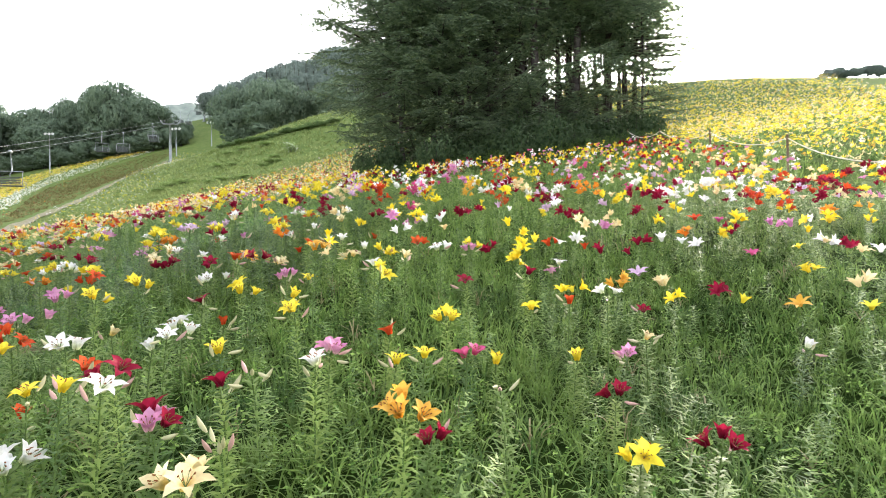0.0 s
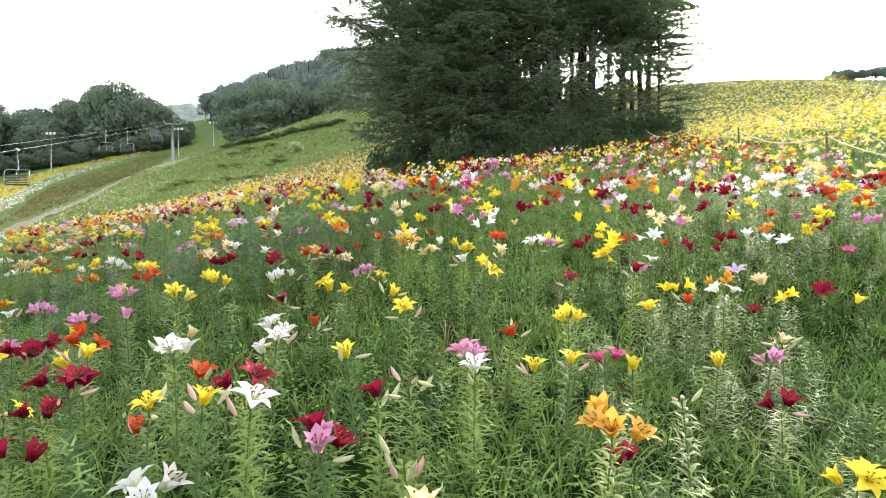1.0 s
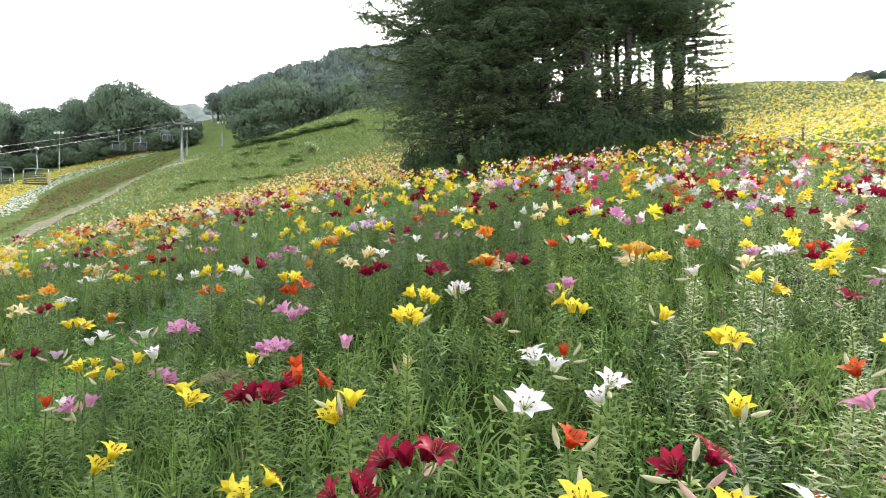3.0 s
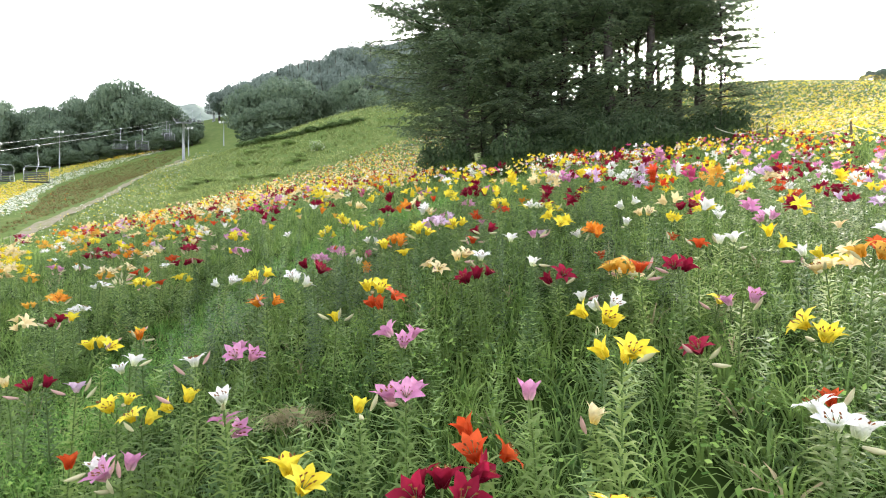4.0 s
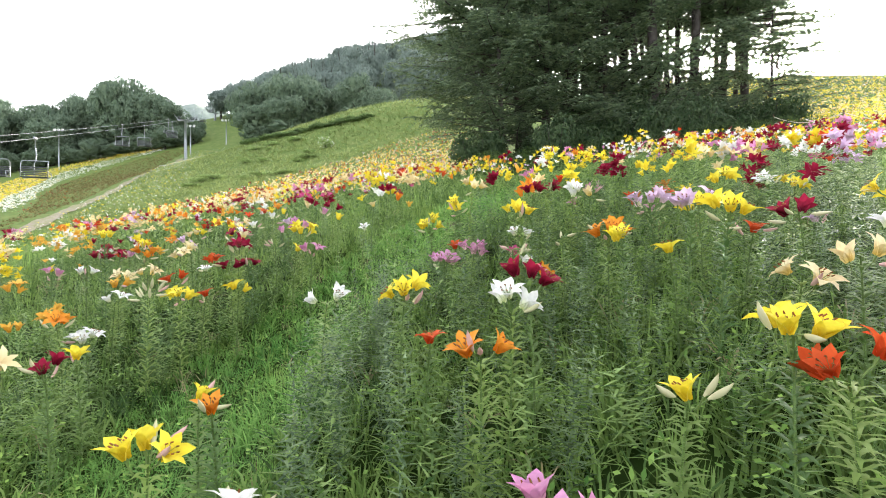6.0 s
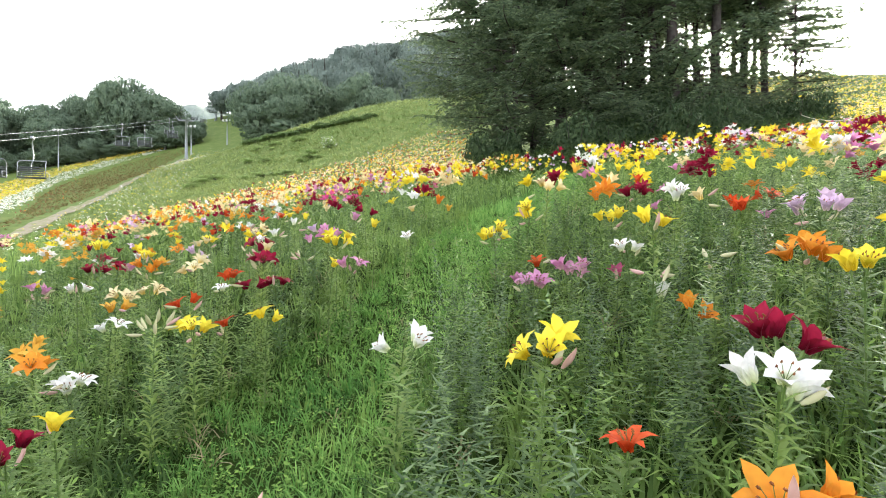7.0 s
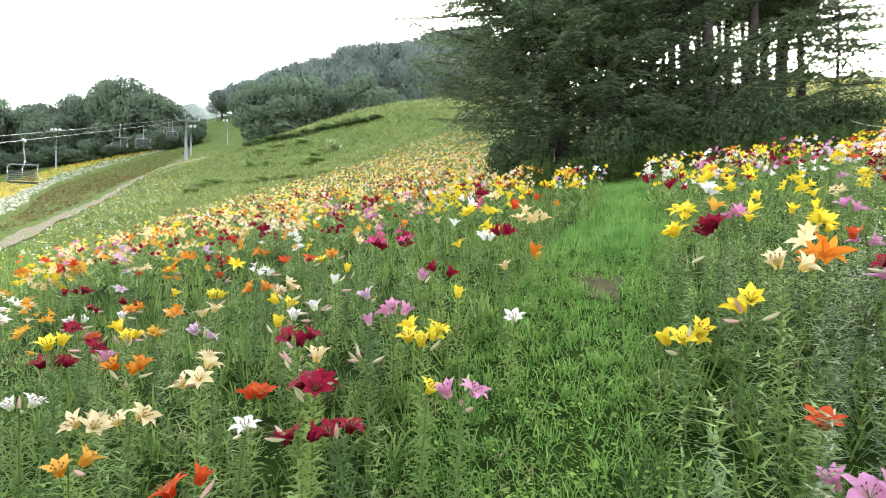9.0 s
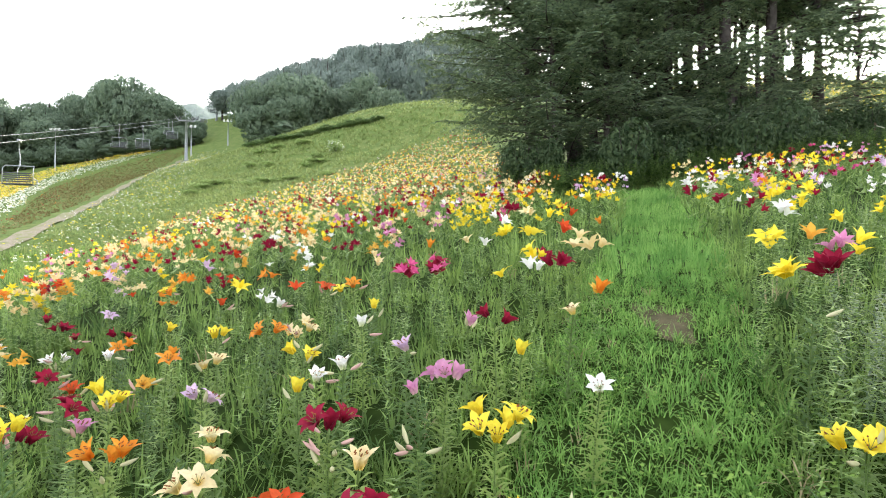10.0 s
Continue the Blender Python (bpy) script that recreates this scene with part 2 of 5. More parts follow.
def strip(points, widths, side=(1, 0, 0), fold=0.0, mat=0):
    """A narrow leaf along points, widest as given, with a folded keel."""
    p, w = np.asarray(points, float), np.asarray(widths, float)
    s = np.asarray(side, float)
    n = len(p)
    up = np.cross(s, np.gradient(p, axis=0))
    up /= np.linalg.norm(up, axis=1, keepdims=True) + 1e-9
    v = np.concatenate([p - s * w[:, None] + up * (fold * w)[:, None], p, p + s * w[:, None] + up * (fold * w)[:, None]])
    t = []
    for i in range(n - 1):
        for a, b in ((0, n), (n, 2 * n)):
            q = (a + i, b + i, b + i + 1, a + i + 1)
            if w[i] > 1e-6:
                t.append((q[0], q[1], q[2]))
            if w[i + 1] > 1e-6:
                t.append((q[0], q[2], q[3]))
            elif w[i] <= 1e-6:
                t.append((q[0], q[2], q[3]))
    return v, np.array(t), np.full(len(t), mat)


def tube(points, radii, sides=6, mat=0, cap=True):
    p, r = np.asarray(points, float), np.broadcast_to(np.asarray(radii, float), len(points))
    d = np.gradient(p, axis=0)
    d /= np.linalg.norm(d, axis=1, keepdims=True) + 1e-9
    ref = np.array([0.0, 1.0, 0.0]) if abs(d[0][1]) < 0.8 else np.array([1.0, 0, 0])
    a = np.cross(d, ref)
    a /= np.linalg.norm(a, axis=1, keepdims=True) + 1e-9
    b = np.cross(d, a)
    ang = np.linspace(0, 2 * np.pi, sides, endpoint=False)
    v = (p[:, None] + r[:, None, None] * (np.cos(ang)[None, :, None] * a[:, None] + np.sin(ang)[None, :, None] * b[:, None])).reshape(-1, 3)
    t = []
    for i in range(len(p) - 1):
        for k in range(sides):
            q = (i * sides + k, i * sides + (k + 1) % sides, (i + 1) * sides + (k + 1) % sides, (i + 1) * sides + k)
            t += [(q[0], q[1], q[2]), (q[0], q[2], q[3])]
    if cap:
        for e, base in ((0, 0), (1, (len(p) - 1) * sides)):
            for k in range(1, sides - 1):
                t.append((base, base + k + e, base + k + 1 - e))
    return v, np.array(t), np.full(len(t), mat)


def box(c, s, mat=0):
    x, y, z = (np.array(s) / 2)
    v = np.array([(i * x, j * y, k * z) for i in (-1, 1) for j in (-1, 1) for k in (-1, 1)]) + c
    f = [(0, 1, 3, 2), (4, 6, 7, 5), (0, 4, 5, 1), (2, 3, 7, 6), (0, 2, 6, 4), (1, 5, 7, 3)]
    t = [u for a, b, c2, d in f for u in ((a, b, c2), (a, c2, d))]
    return v, np.array(t), np.full(len(t), mat)


def thing(name, label, category, group="", kind="", at=(0, 0, 0)):
    ob = new(name)
    ob.empty_display_size = 0.2
    ob.location = at
    return tagged(ob, label, category, group, kind)


def part(name, mesh, parent, label=""):
    ob = new(name, mesh)
    ob.parent = parent
    return tagged(ob, label) if label else ob


def single(name, mesh, label, category, group="", kind=""):
    return tagged(new(name, mesh), label, category, group, kind)


# ---- plan of the beds ----
EDGE_Y = np.array([-10, 8, 13.9, 17.5, 21.9, 31.2, 36, 44.2, 53.6, 58.3, 62])
EDGE_X = np.array([-11.5, -12, -13, -14.9, -16.6, -18.7, -17.2, -14.1, -10.9, -6.9, -1.5])


def edge_x(y):
    return np.interp(y, EDGE_Y, EDGE_X)


def path_x(y):
    """Middle of the mown grass path that climbs between the lilies."""
    return np.interp(y, [2, 5, 8.5, 10, 11.7, 16, 20, 24, 30], [-6.3, -6.45, -6.25, -5.6, -4.85, -3.05, -1.6, -0.4, 1.2])


def path_off(x, y):
    """Distance from the middle of the mown grass path through the lilies."""
    return np.abs(x - path_x(y)) * 0.95


def in_field(x, y):
    ok = (x > edge_x(y)) & (y < 62)
    near = (y < 22.5 + 0.1 * x) & (x < 9.0)
    band = (x < -3.1 + 0.02 * (y - 25)) & (y >= 20)
    return ok & (near | band) & (path_off(x, y) > 0.62)


def in_yellow(x, y):
    return (x > np.interp(y, [0, 28, 40, 60, 90], [10.0, 10.0, 14, 17, 17])) & (y < 92) & (x < np.where(y < 40, 60, 37 + (y - 44.2) * 0.39 + 0.8 * np.sin(0.9 * y)))


# ---- ground ----
gx = np.concatenate([-69 - 1.4 * np.geomspace(1, 1150, 52)[::-1], np.arange(-69, -30.5, 1.0), np.arange(-30, 20.01, 0.8), 20 + 1.0 * np.geomspace(1, 1500, 70)])
gy = np.concatenate([-12 - 1.0 * np.geomspace(1, 900, 30)[::-1], np.arange(-12, 70.01, 0.8), np.arange(71, 110, 1.0), 110 + 1.2 * np.geomspace(1, 1500, 60)])
GX, GY = np.meshgrid(gx, gy, indexing="ij")
gv = np.stack([GX, GY, land(GX, GY)], -1).reshape(-1, 3)
i0 = (np.arange(len(gx) - 1)[:, None] * len(gy) + np.arange(len(gy) - 1)[None]).ravel()
gt = np.concatenate([np.stack([i0, i0 + len(gy), i0 + len(gy) + 1], 1), np.stack([i0, i0 + len(gy) + 1, i0 + 1], 1)])
gc = gv[gt].mean(1)
# near bed takes the shade-darkened soil, the yellow slope its own turf
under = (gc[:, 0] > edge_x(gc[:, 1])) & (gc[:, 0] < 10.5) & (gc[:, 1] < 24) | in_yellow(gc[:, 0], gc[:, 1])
single("ground", mesh_of("ground", gv, gt, [M_GROUND, M_SOIL, M_SLOPE], under.astype(int) + in_yellow(gc[:, 0], gc[:, 1]), True), "uneven green hillside turf with bare earth patches, shade-darkened soil under the lilies", "ground", kind="structure")


# ---- lilies ----
def petal_piece(length=0.085, width=0.024, open_=1.0, curl=1.0, seg=4, mat=0, az=0.0):
    u = np.linspace(0, 1, seg + 1)
    out = length * (0.10 * u + 0.80 * open_ * u ** 1.35)
    up = length * (0.80 * u - 0.42 * curl * u ** 3)
    p = np.stack([out, 0 * u, up], 1)
    w = width * np.sin(np.pi * np.clip(0.16 + 0.84 * u, 0, 1)) ** 0.8
    w[-1] = 0
    v, t, m = strip(p, w, (0, 1, 0), -0.25, mat)
    c, s = math.cos(az), math.sin(az)
    v = v @ np.array([[c, s, 0], [-s, c, 0], [0, 0, 1]])
    return v, t, m


def flower_piece(seg=4, open_=1.0, curl=1.0, stamens=True, seed=0, slim=1.0):
    r = np.random.default_rng(seed)
    ps = []
    for k in range(6):
        inner = k % 2
        ps.append(petal_piece(0.1 * r.uniform(0.9, 1.1), (0.024 if inner else 0.018) * slim, open_ * r.uniform(0.88, 1.1),
                              curl * r.uniform(0.8, 1.25), seg, 0, k * math.pi / 3 + r.uniform(-0.1, 0.1)))
    if stamens:
        ps.append(tube([(0, 0, -0.055), (0.004, 0, -0.02), (0, 0, 0.004)], [0.0028, 0.0028, 0.006], 4, 1, False))
    return join(ps)


def stamens_piece():
    ps = []
    for k in range(6):
        a = k * math.pi / 3 + 0.4
        e = np.array([0.02 * math.cos(a), 0.02 * math.sin(a), 0.052])
        ps.append(tube([(0, 0, 0.01), e], [0.001, 0.0008], 3, 0, False))
        ps.append(tube([e - (0, 0, 0.005), e + (0.005, 0, 0.004)], [0.0032, 0.0022], 3, 1))
    return join(ps)


def bud_piece(seed=0, sides=6):
    u = np.linspace(0, 1, 6)
    r = 0.0115 * np.sin(np.pi * (0.08 + 0.9 * u)) ** 0.8 * (1 - 0.25 * u)
    return join([tube(np.stack([0.005 * np.sin(3 * u), 0 * u, 0.09 * u], 1), r * 1.1, sides), tube([(0, 0, -0.06), (0.003, 0, -0.03), (0, 0, 0.004)], 0.0026, 4, 1, False)])


def stem_points(height, seed, n=6):
    r = np.random.default_rng(seed)
    u = np.linspace(0, 1, n)
    a, b = r.uniform(-0.05, 0.05, 2)
    return np.stack([a * u ** 2, b * u ** 2, height * u], 1)


def foliage_piece(height, count, seed, seg=3, long_=0.11, low=0.08, wide=0.0085):
    """Narrow leaves in a spiral up the stem."""
    r = np.random.default_rng(seed + 50)
    pts = stem_points(height, seed, 12)
    ps = []
    for k in range(count):
        f = low + (0.97 - low) * k / count
        base = np.array([np.interp(f, np.linspace(0, 1, 12), pts[:, i]) for i in range(3)])
        az = k * 2.4 + r.uniform(-0.3, 0.3)
        ln = long_ * r.uniform(0.75, 1.2) * (1.0 - 0.4 * f ** 3)
        u = np.linspace(0, 1, seg + 1)
        rise = r.uniform(0.55, 1.0)
        d = np.array([math.cos(az), math.sin(az), 0])
        p = base + np.outer(ln * u, d) + np.outer(ln * (rise * u - r.uniform(0.35, 0.95) * u ** 2), (0, 0, 1))
        w = wide * np.sin(np.pi * np.clip(0.2 + 0.8 * u, 0, 1)) ** 0.7 * r.uniform(0.8, 1.2)
        w[-1] = 0
        ps.append(strip(p, w, (-math.sin(az), math.cos(az), 0), 0.3, 0))
    return join(ps)


FLOWERS = [flower_piece(4, o, c, True, i) for i, (o, c) in enumerate(((0.72, 0.62), (0.58, 0.36), (0.84, 1.0), (0.5, 0.22)))]
FLOWER_MESH = {(key, i): mesh_of("lily_flower", f[0], f[1], [NEAR_PETAL[key], M_STEM], f[2], True) for key in PETAL for i, f in enumerate(FLOWERS)}
for me in FLOWER_MESH.values():
    co = np.zeros(3 * len(me.vertices), np.float32)
    me.vertices.foreach_get("co", co)
    along = np.clip(np.linalg.norm(co.reshape(-1, 3), axis=1) / 0.1, 0, 1)
    me.attributes.new("along", "FLOAT", "POINT").data.foreach_set("value", along.astype(np.float32))
_s = stamens_piece()
STAMENS = mesh_of("lily_stamens", _s[0], _s[1], [M_STEM, M_ANTHER], _s[2])
BUD = bud_piece()
BUD_MESH = [mesh_of("lily_bud", BUD[0], BUD[1], [m, M_STEM], BUD[2], True) for m in (M_BUD, M_BUDPINK)]
PLANTS = []
for k in range(8):
    hgt = 0.74
    sp = stem_points(hgt, k)
    st = tube(sp, np.linspace(0.006, 0.004, len(sp)), 5)
    lf = foliage_piece(hgt, 78 + 5 * (k % 4), k, 2, 0.098 + 0.01 * (k % 3), 0.1, 0.0095)
    PLANTS.append((mesh_of("lily_stem", st[0], st[1], [M_STEM], None, True), mesh_of("lily_leaves", lf[0], lf[1], [M_NEARLEAF]), sp[-1]))
COLOUR_WORD = {"yellow": "bright yellow", "cream": "pale cream", "white": "white", "maroon": "dark maroon", "pink": "soft pink", "rose": "deep rose pink",
               "mauve": "pale mauve", "orange": "orange", "scarlet": "scarlet red", "gold": "golden apricot"}
NEAR = []          # where single lilies stand


def lily(x, y, colour, heads=2, tall=0.78, seed=0, buds=None):
    """One lily on its stem, each flower and bud a part of its own."""
    r = random.Random(seed * 7919 + int(x * 97) * 31 + int(y * 89))
    stem, leaves, tip = PLANTS[r.randrange(len(PLANTS))]
    z = float(land(x, y))
    plant = thing("lily", f"{COLOUR_WORD[colour]} lily on a leafy green stem in grass" if heads else "lily stem with pale closed buds and narrow leaves", "lily", "lilies in the near bed", at=(x, y, z - 0.01))
    plant.rotation_euler[2] = r.uniform(0, 6.28)
    k = tall / 0.74
    for name, me in (("stem", stem), ("foliage", leaves)):
        o = part(name, me, plant)
        o.scale = (1, 1, k)
    top = Vector((tip[0], tip[1], tip[2] * k))
    turn = r.uniform(0, 6.28)
    for i in range(heads):
        a = turn + i * 2.4
        off = 0.0 if heads == 1 else r.uniform(0.035, 0.06) + 0.012 * max(heads - 2, 0)
        lean = r.uniform(4, 32) if heads == 1 else r.uniform(14, 50)
        o = part("flower", FLOWER_MESH[colour, r.randrange(len(FLOWERS))], plant)
        s = r.uniform(1.06, 1.32)
        o.location = top + Vector((off * math.cos(a), off * math.sin(a), r.uniform(-0.04, 0.055) if i else 0.0))
        o.rotation_euler = Euler((0, radians(lean), a))
        o.scale = (s, s, s)
        part("flower_centre", STAMENS, o, "brown anthers on thin filaments")
    for i in range(r.randrange(0, 4) if buds is None else buds):
        a = r.uniform(0, 6.28)
        o = part("bud", BUD_MESH[r.random() < 0.35], plant)
        o.location = top + Vector((0.055 * math.cos(a), 0.055 * math.sin(a), r.uniform(-0.06, 0.03)))
        o.rotation_euler = Euler((0, radians(r.uniform(20, 95)), a))
    NEAR.append((x, y))
    return plant


def plant_lilies(colour, spots):
    """Single lilies: x, y, the number of open flowers and the height. Those further from the path join the beds."""
    for k, (x, y, n, tall) in enumerate(spots):
        if y + 0.75 * x < SINGLES_TO:
            lily(x, y, colour, n, tall, k)
        else:
            OUTER.append((x, y, list(PETAL).index(colour), n, tall))
            NEAR.append((x, y))


SINGLES_TO = 6.8
OUTER = []         # listed lilies that stand further off


plant_lilies("yellow", [(-1.81, 2.44, 1, 0.73), (-2.12, 2.67, 1, 0.63), (1.04, 2.81, 3, 0.38), (-1.30, 3.17, 1, 0.56), (-0.14, 3.37, 1, 0.55), (-3.34, 3.38, 3, 0.42), (-2.88, 3.42, 2, 0.62), (-0.34, 3.43, 1, 0.43), (-4.07, 3.52, 1, 0.58), (-3.99, 3.57, 1, 0.59), (0.37, 3.72, 1, 0.44), (-1.04, 3.80, 2, 0.62), (0.94, 3.83, 1, 0.48), (-3.82, 3.93, 2, 0.61), (0.03, 4.00, 3, 0.58), (-2.69, 4.04, 3, 0.76), (-1.17, 4.19, 1, 0.62), (-0.55, 4.36, 2, 0.72), (0.76, 4.36, 1, 0.65), (-1.62, 4.47, 3, 0.59), (3.67, 4.53, 1, 0.66), (-3.72, 4.55, 1, 0.52), (-2.59, 4.56, 3, 0.70), (-4.77, 4.94, 2, 0.64)])
plant_lilies("yellow", [(-4.99, 5.03, 2, 0.56), (-5.22, 5.13, 3, 0.63), (2.94, 5.20, 1, 0.57), (-3.83, 5.67, 3, 0.68), (-1.50, 5.73, 1, 0.29), (-4.11, 5.79, 1, 0.53), (-0.67, 5.80, 4, 0.56), (-5.79, 5.86, 3, 0.71), (0.29, 6.04, 2, 0.64), (4.34, 6.29, 1, 0.64), (1.14, 6.54, 1, 0.64), (-5.95, 6.57, 1, 0.57), (-3.56, 6.60, 3, 0.77), (-3.65, 6.82, 1, 0.57), (-5.06, 6.87, 3, 0.72), (0.86, 6.91, 1, 0.64), (-3.85, 7.01, 2, 0.66), (-2.29, 7.21, 4, 0.69), (2.91, 7.31, 2, 0.64), (4.10, 7.33, 1, 0.64), (-7.06, 7.42, 1, 0.66), (-3.18, 7.53, 3, 0.64), (-0.66, 7.54, 3, 0.64), (-4.29, 7.81, 2, 0.84)])
plant_lilies("yellow", [(-2.70, 8.17, 3, 0.69), (-2.09, 8.32, 3, 0.62), (-4.15, 8.90, 3, 0.66), (-6.30, 9.30, 1, 0.68), (-4.73, 9.36, 2, 0.65), (-4.94, 9.47, 4, 0.52), (-2.76, 9.56, 1, 0.64), (-6.31, 9.69, 5, 0.74), (-8.40, 9.75, 2, 1.00), (-2.08, 10.16, 1, 0.34), (-7.31, 10.37, 1, 0.72), (-9.50, 10.42, 1, 0.64), (-6.09, 10.46, 1, 0.59), (-8.42, 10.49, 3, 0.76), (-4.44, 10.61, 3, 0.68), (-7.45, 10.85, 2, 0.70), (-3.67, 11.18, 2, 0.69), (-7.07, 11.46, 1, 0.66), (-0.85, 11.58, 3, 0.34), (-3.97, 11.64, 3, 0.65), (-1.96, 11.64, 2, 0.47), (-8.38, 11.83, 2, 0.64), (-6.03, 11.96, 1, 0.51), (-7.47, 12.18, 1, 0.64)])
plant_lilies("yellow", [(-8.95, 12.22, 1, 0.68), (-5.66, 12.41, 3, 0.55), (-2.77, 12.43, 2, 0.64), (-5.70, 12.69, 2, 0.67), (-5.89, 12.88, 3, 0.70), (-2.80, 12.99, 1, 0.64), (-3.07, 13.02, 3, 0.73), (-5.40, 13.14, 1, 0.77), (-9.01, 13.91, 2, 0.59), (-10.11, 14.30, 2, 0.66), (-1.77, 14.35, 3, 0.64), (-4.42, 14.95, 2, 0.72), (-2.26, 15.49, 2, 0.64), (-10.23, 15.64, 1, 0.64), (-4.21, 17.08, 2, 0.64), (-2.34, 17.18, 1, 0.64)])
plant_lilies("white", [(-1.94, 2.31, 3, 0.50), (-1.61, 2.44, 1, 0.71), (-0.69, 2.84, 1, 0.64), (-2.19, 3.09, 2, 0.69), (-1.86, 3.29, 1, 0.57), (-1.79, 3.35, 1, 0.61), (-1.98, 3.96, 3, 0.48), (2.93, 4.34, 1, 0.56), (-4.94, 4.52, 1, 0.59), (-4.32, 4.53, 1, 0.69), (1.47, 4.72, 2, 0.74), (-0.66, 5.01, 1, 0.64), (-0.02, 5.05, 2, 0.80), (-2.36, 5.25, 2, 0.50), (-4.83, 5.29, 1, 0.72), (1.20, 5.60, 1, 0.72), (-5.45, 5.63, 2, 0.66), (4.67, 5.64, 1, 0.64), (-0.84, 5.72, 1, 0.64), (-2.38, 5.81, 1, 0.38), (-2.74, 5.92, 1, 0.64), (-1.32, 6.00, 1, 0.64), (-1.19, 6.07, 1, 0.64), (-3.02, 6.12, 1, 0.64)])
plant_lilies("white", [(4.45, 6.12, 2, 0.64), (1.40, 6.37, 1, 0.64), (3.13, 6.45, 2, 0.64), (-4.54, 6.46, 3, 0.74), (2.92, 6.46, 1, 0.64), (2.68, 6.48, 1, 0.64), (1.66, 6.62, 2, 0.64), (-2.73, 6.63, 1, 0.64), (-1.66, 6.88, 1, 0.64), (4.88, 7.02, 1, 0.64), (-0.22, 7.12, 1, 0.64), (-2.05, 7.20, 1, 0.53), (-0.74, 7.43, 2, 0.64), (-5.60, 7.49, 3, 0.63), (-1.39, 7.66, 2, 0.64), (-4.31, 7.80, 1, 0.48), (-7.50, 8.15, 3, 0.55), (-2.21, 8.37, 2, 0.64), (-0.01, 8.50, 2, 0.30), (-7.80, 8.89, 2, 0.61), (-3.65, 9.06, 1, 0.71), (-3.58, 9.11, 2, 0.77), (-7.21, 9.34, 1, 0.64), (-8.68, 9.86, 2, 0.63)])
plant_lilies("white", [(-5.76, 10.17, 1, 0.52), (-7.10, 10.46, 1, 0.74), (-7.23, 10.47, 1, 0.70), (-7.08, 11.16, 1, 0.66), (-9.35, 11.87, 1, 0.60), (-5.77, 11.94, 2, 0.56), (-9.80, 12.02, 2, 0.59), (-8.03, 12.27, 1, 0.65), (-3.30, 12.54, 4, 0.66), (-5.90, 13.51, 2, 0.76), (-6.05, 13.57, 1, 0.51), (-2.58, 16.01, 3, 0.66)])
plant_lilies("maroon", [(-1.24, 2.32, 2, 0.59), (-2.61, 2.50, 2, 0.55), (1.36, 2.67, 3, 0.59), (-1.10, 2.69, 1, 0.58), (-0.10, 2.70, 2, 0.41), (-1.70, 2.79, 2, 0.62), (-2.54, 2.86, 4, 0.66), (-2.78, 3.01, 3, 0.49), (1.10, 3.39, 2, 0.43), (-3.38, 3.59, 5, 0.71), (0.24, 4.62, 1, 0.69), (-2.14, 4.64, 1, 0.47), (0.72, 4.78, 1, 0.81), (1.91, 5.07, 1, 0.48), (-1.84, 5.40, 2, 0.64), (-6.09, 5.54, 1, 0.63), (2.90, 5.57, 3, 0.55), (-6.00, 5.66, 1, 0.59), (-2.52, 5.82, 2, 0.52), (-3.07, 5.92, 4, 0.57), (1.81, 5.94, 2, 0.74), (2.13, 6.04, 1, 0.64), (2.39, 6.44, 2, 0.63), (-4.42, 6.54, 3, 0.78)])
plant_lilies("maroon", [(-2.93, 6.91, 2, 0.67), (-7.03, 7.12, 2, 0.73), (-0.90, 7.45, 3, 0.64), (0.29, 7.51, 4, 0.64), (1.80, 7.78, 4, 0.64), (-1.86, 8.47, 2, 0.64), (-4.08, 8.71, 3, 0.87), (-6.81, 9.13, 2, 0.66), (0.03, 9.14, 2, 0.29), (-6.63, 9.15, 2, 0.65), (-6.82, 9.27, 3, 0.81), (-3.76, 9.54, 3, 0.72), (-7.03, 9.83, 3, 0.77), (1.20, 10.22, 2, 0.44), (-8.78, 10.28, 3, 0.72), (-4.18, 10.66, 4, 0.67), (-6.20, 10.72, 2, 0.66), (-8.91, 10.77, 2, 0.68), (-9.29, 11.27, 2, 0.71), (-5.62, 11.67, 3, 0.64), (-6.63, 12.27, 4, 0.64), (-6.89, 12.41, 3, 0.64), (-5.61, 12.49, 2, 0.47), (-9.67, 12.68, 2, 0.55)])
plant_lilies("maroon", [(-10.50, 13.18, 1, 0.52), (-10.90, 13.30, 1, 0.64), (-5.59, 14.47, 3, 0.80), (-2.81, 14.60, 2, 0.55), (-9.04, 15.10, 3, 0.82), (-2.77, 15.47, 3, 0.60), (-6.40, 15.81, 2, 0.76), (-7.40, 16.07, 2, 0.92)])
plant_lilies("pink", [(-1.35, 2.35, 2, 0.57), (-0.70, 3.21, 2, 0.54), (1.34, 3.94, 2, 0.48), (-2.99, 4.04, 1, 0.69), (-3.50, 4.35, 3, 0.67), (-4.82, 4.53, 2, 0.54), (-4.47, 4.71, 2, 0.50), (-3.56, 4.92, 3, 0.67), (-1.57, 5.29, 3, 0.48), (-4.55, 5.31, 3, 0.64), (1.11, 5.53, 1, 0.64), (0.33, 5.85, 2, 0.64), (-2.56, 6.77, 1, 0.64), (4.25, 6.81, 2, 0.64), (4.49, 6.82, 1, 0.64), (-0.37, 6.92, 2, 0.64), (2.14, 7.11, 2, 0.64), (-4.63, 8.32, 4, 0.47), (-4.81, 8.43, 4, 0.42), (-6.12, 9.27, 2, 0.66), (-2.82, 9.28, 1, 0.34), (-9.17, 10.01, 2, 0.64), (-3.34, 10.16, 1, 0.38), (-6.64, 10.22, 1, 0.63)])
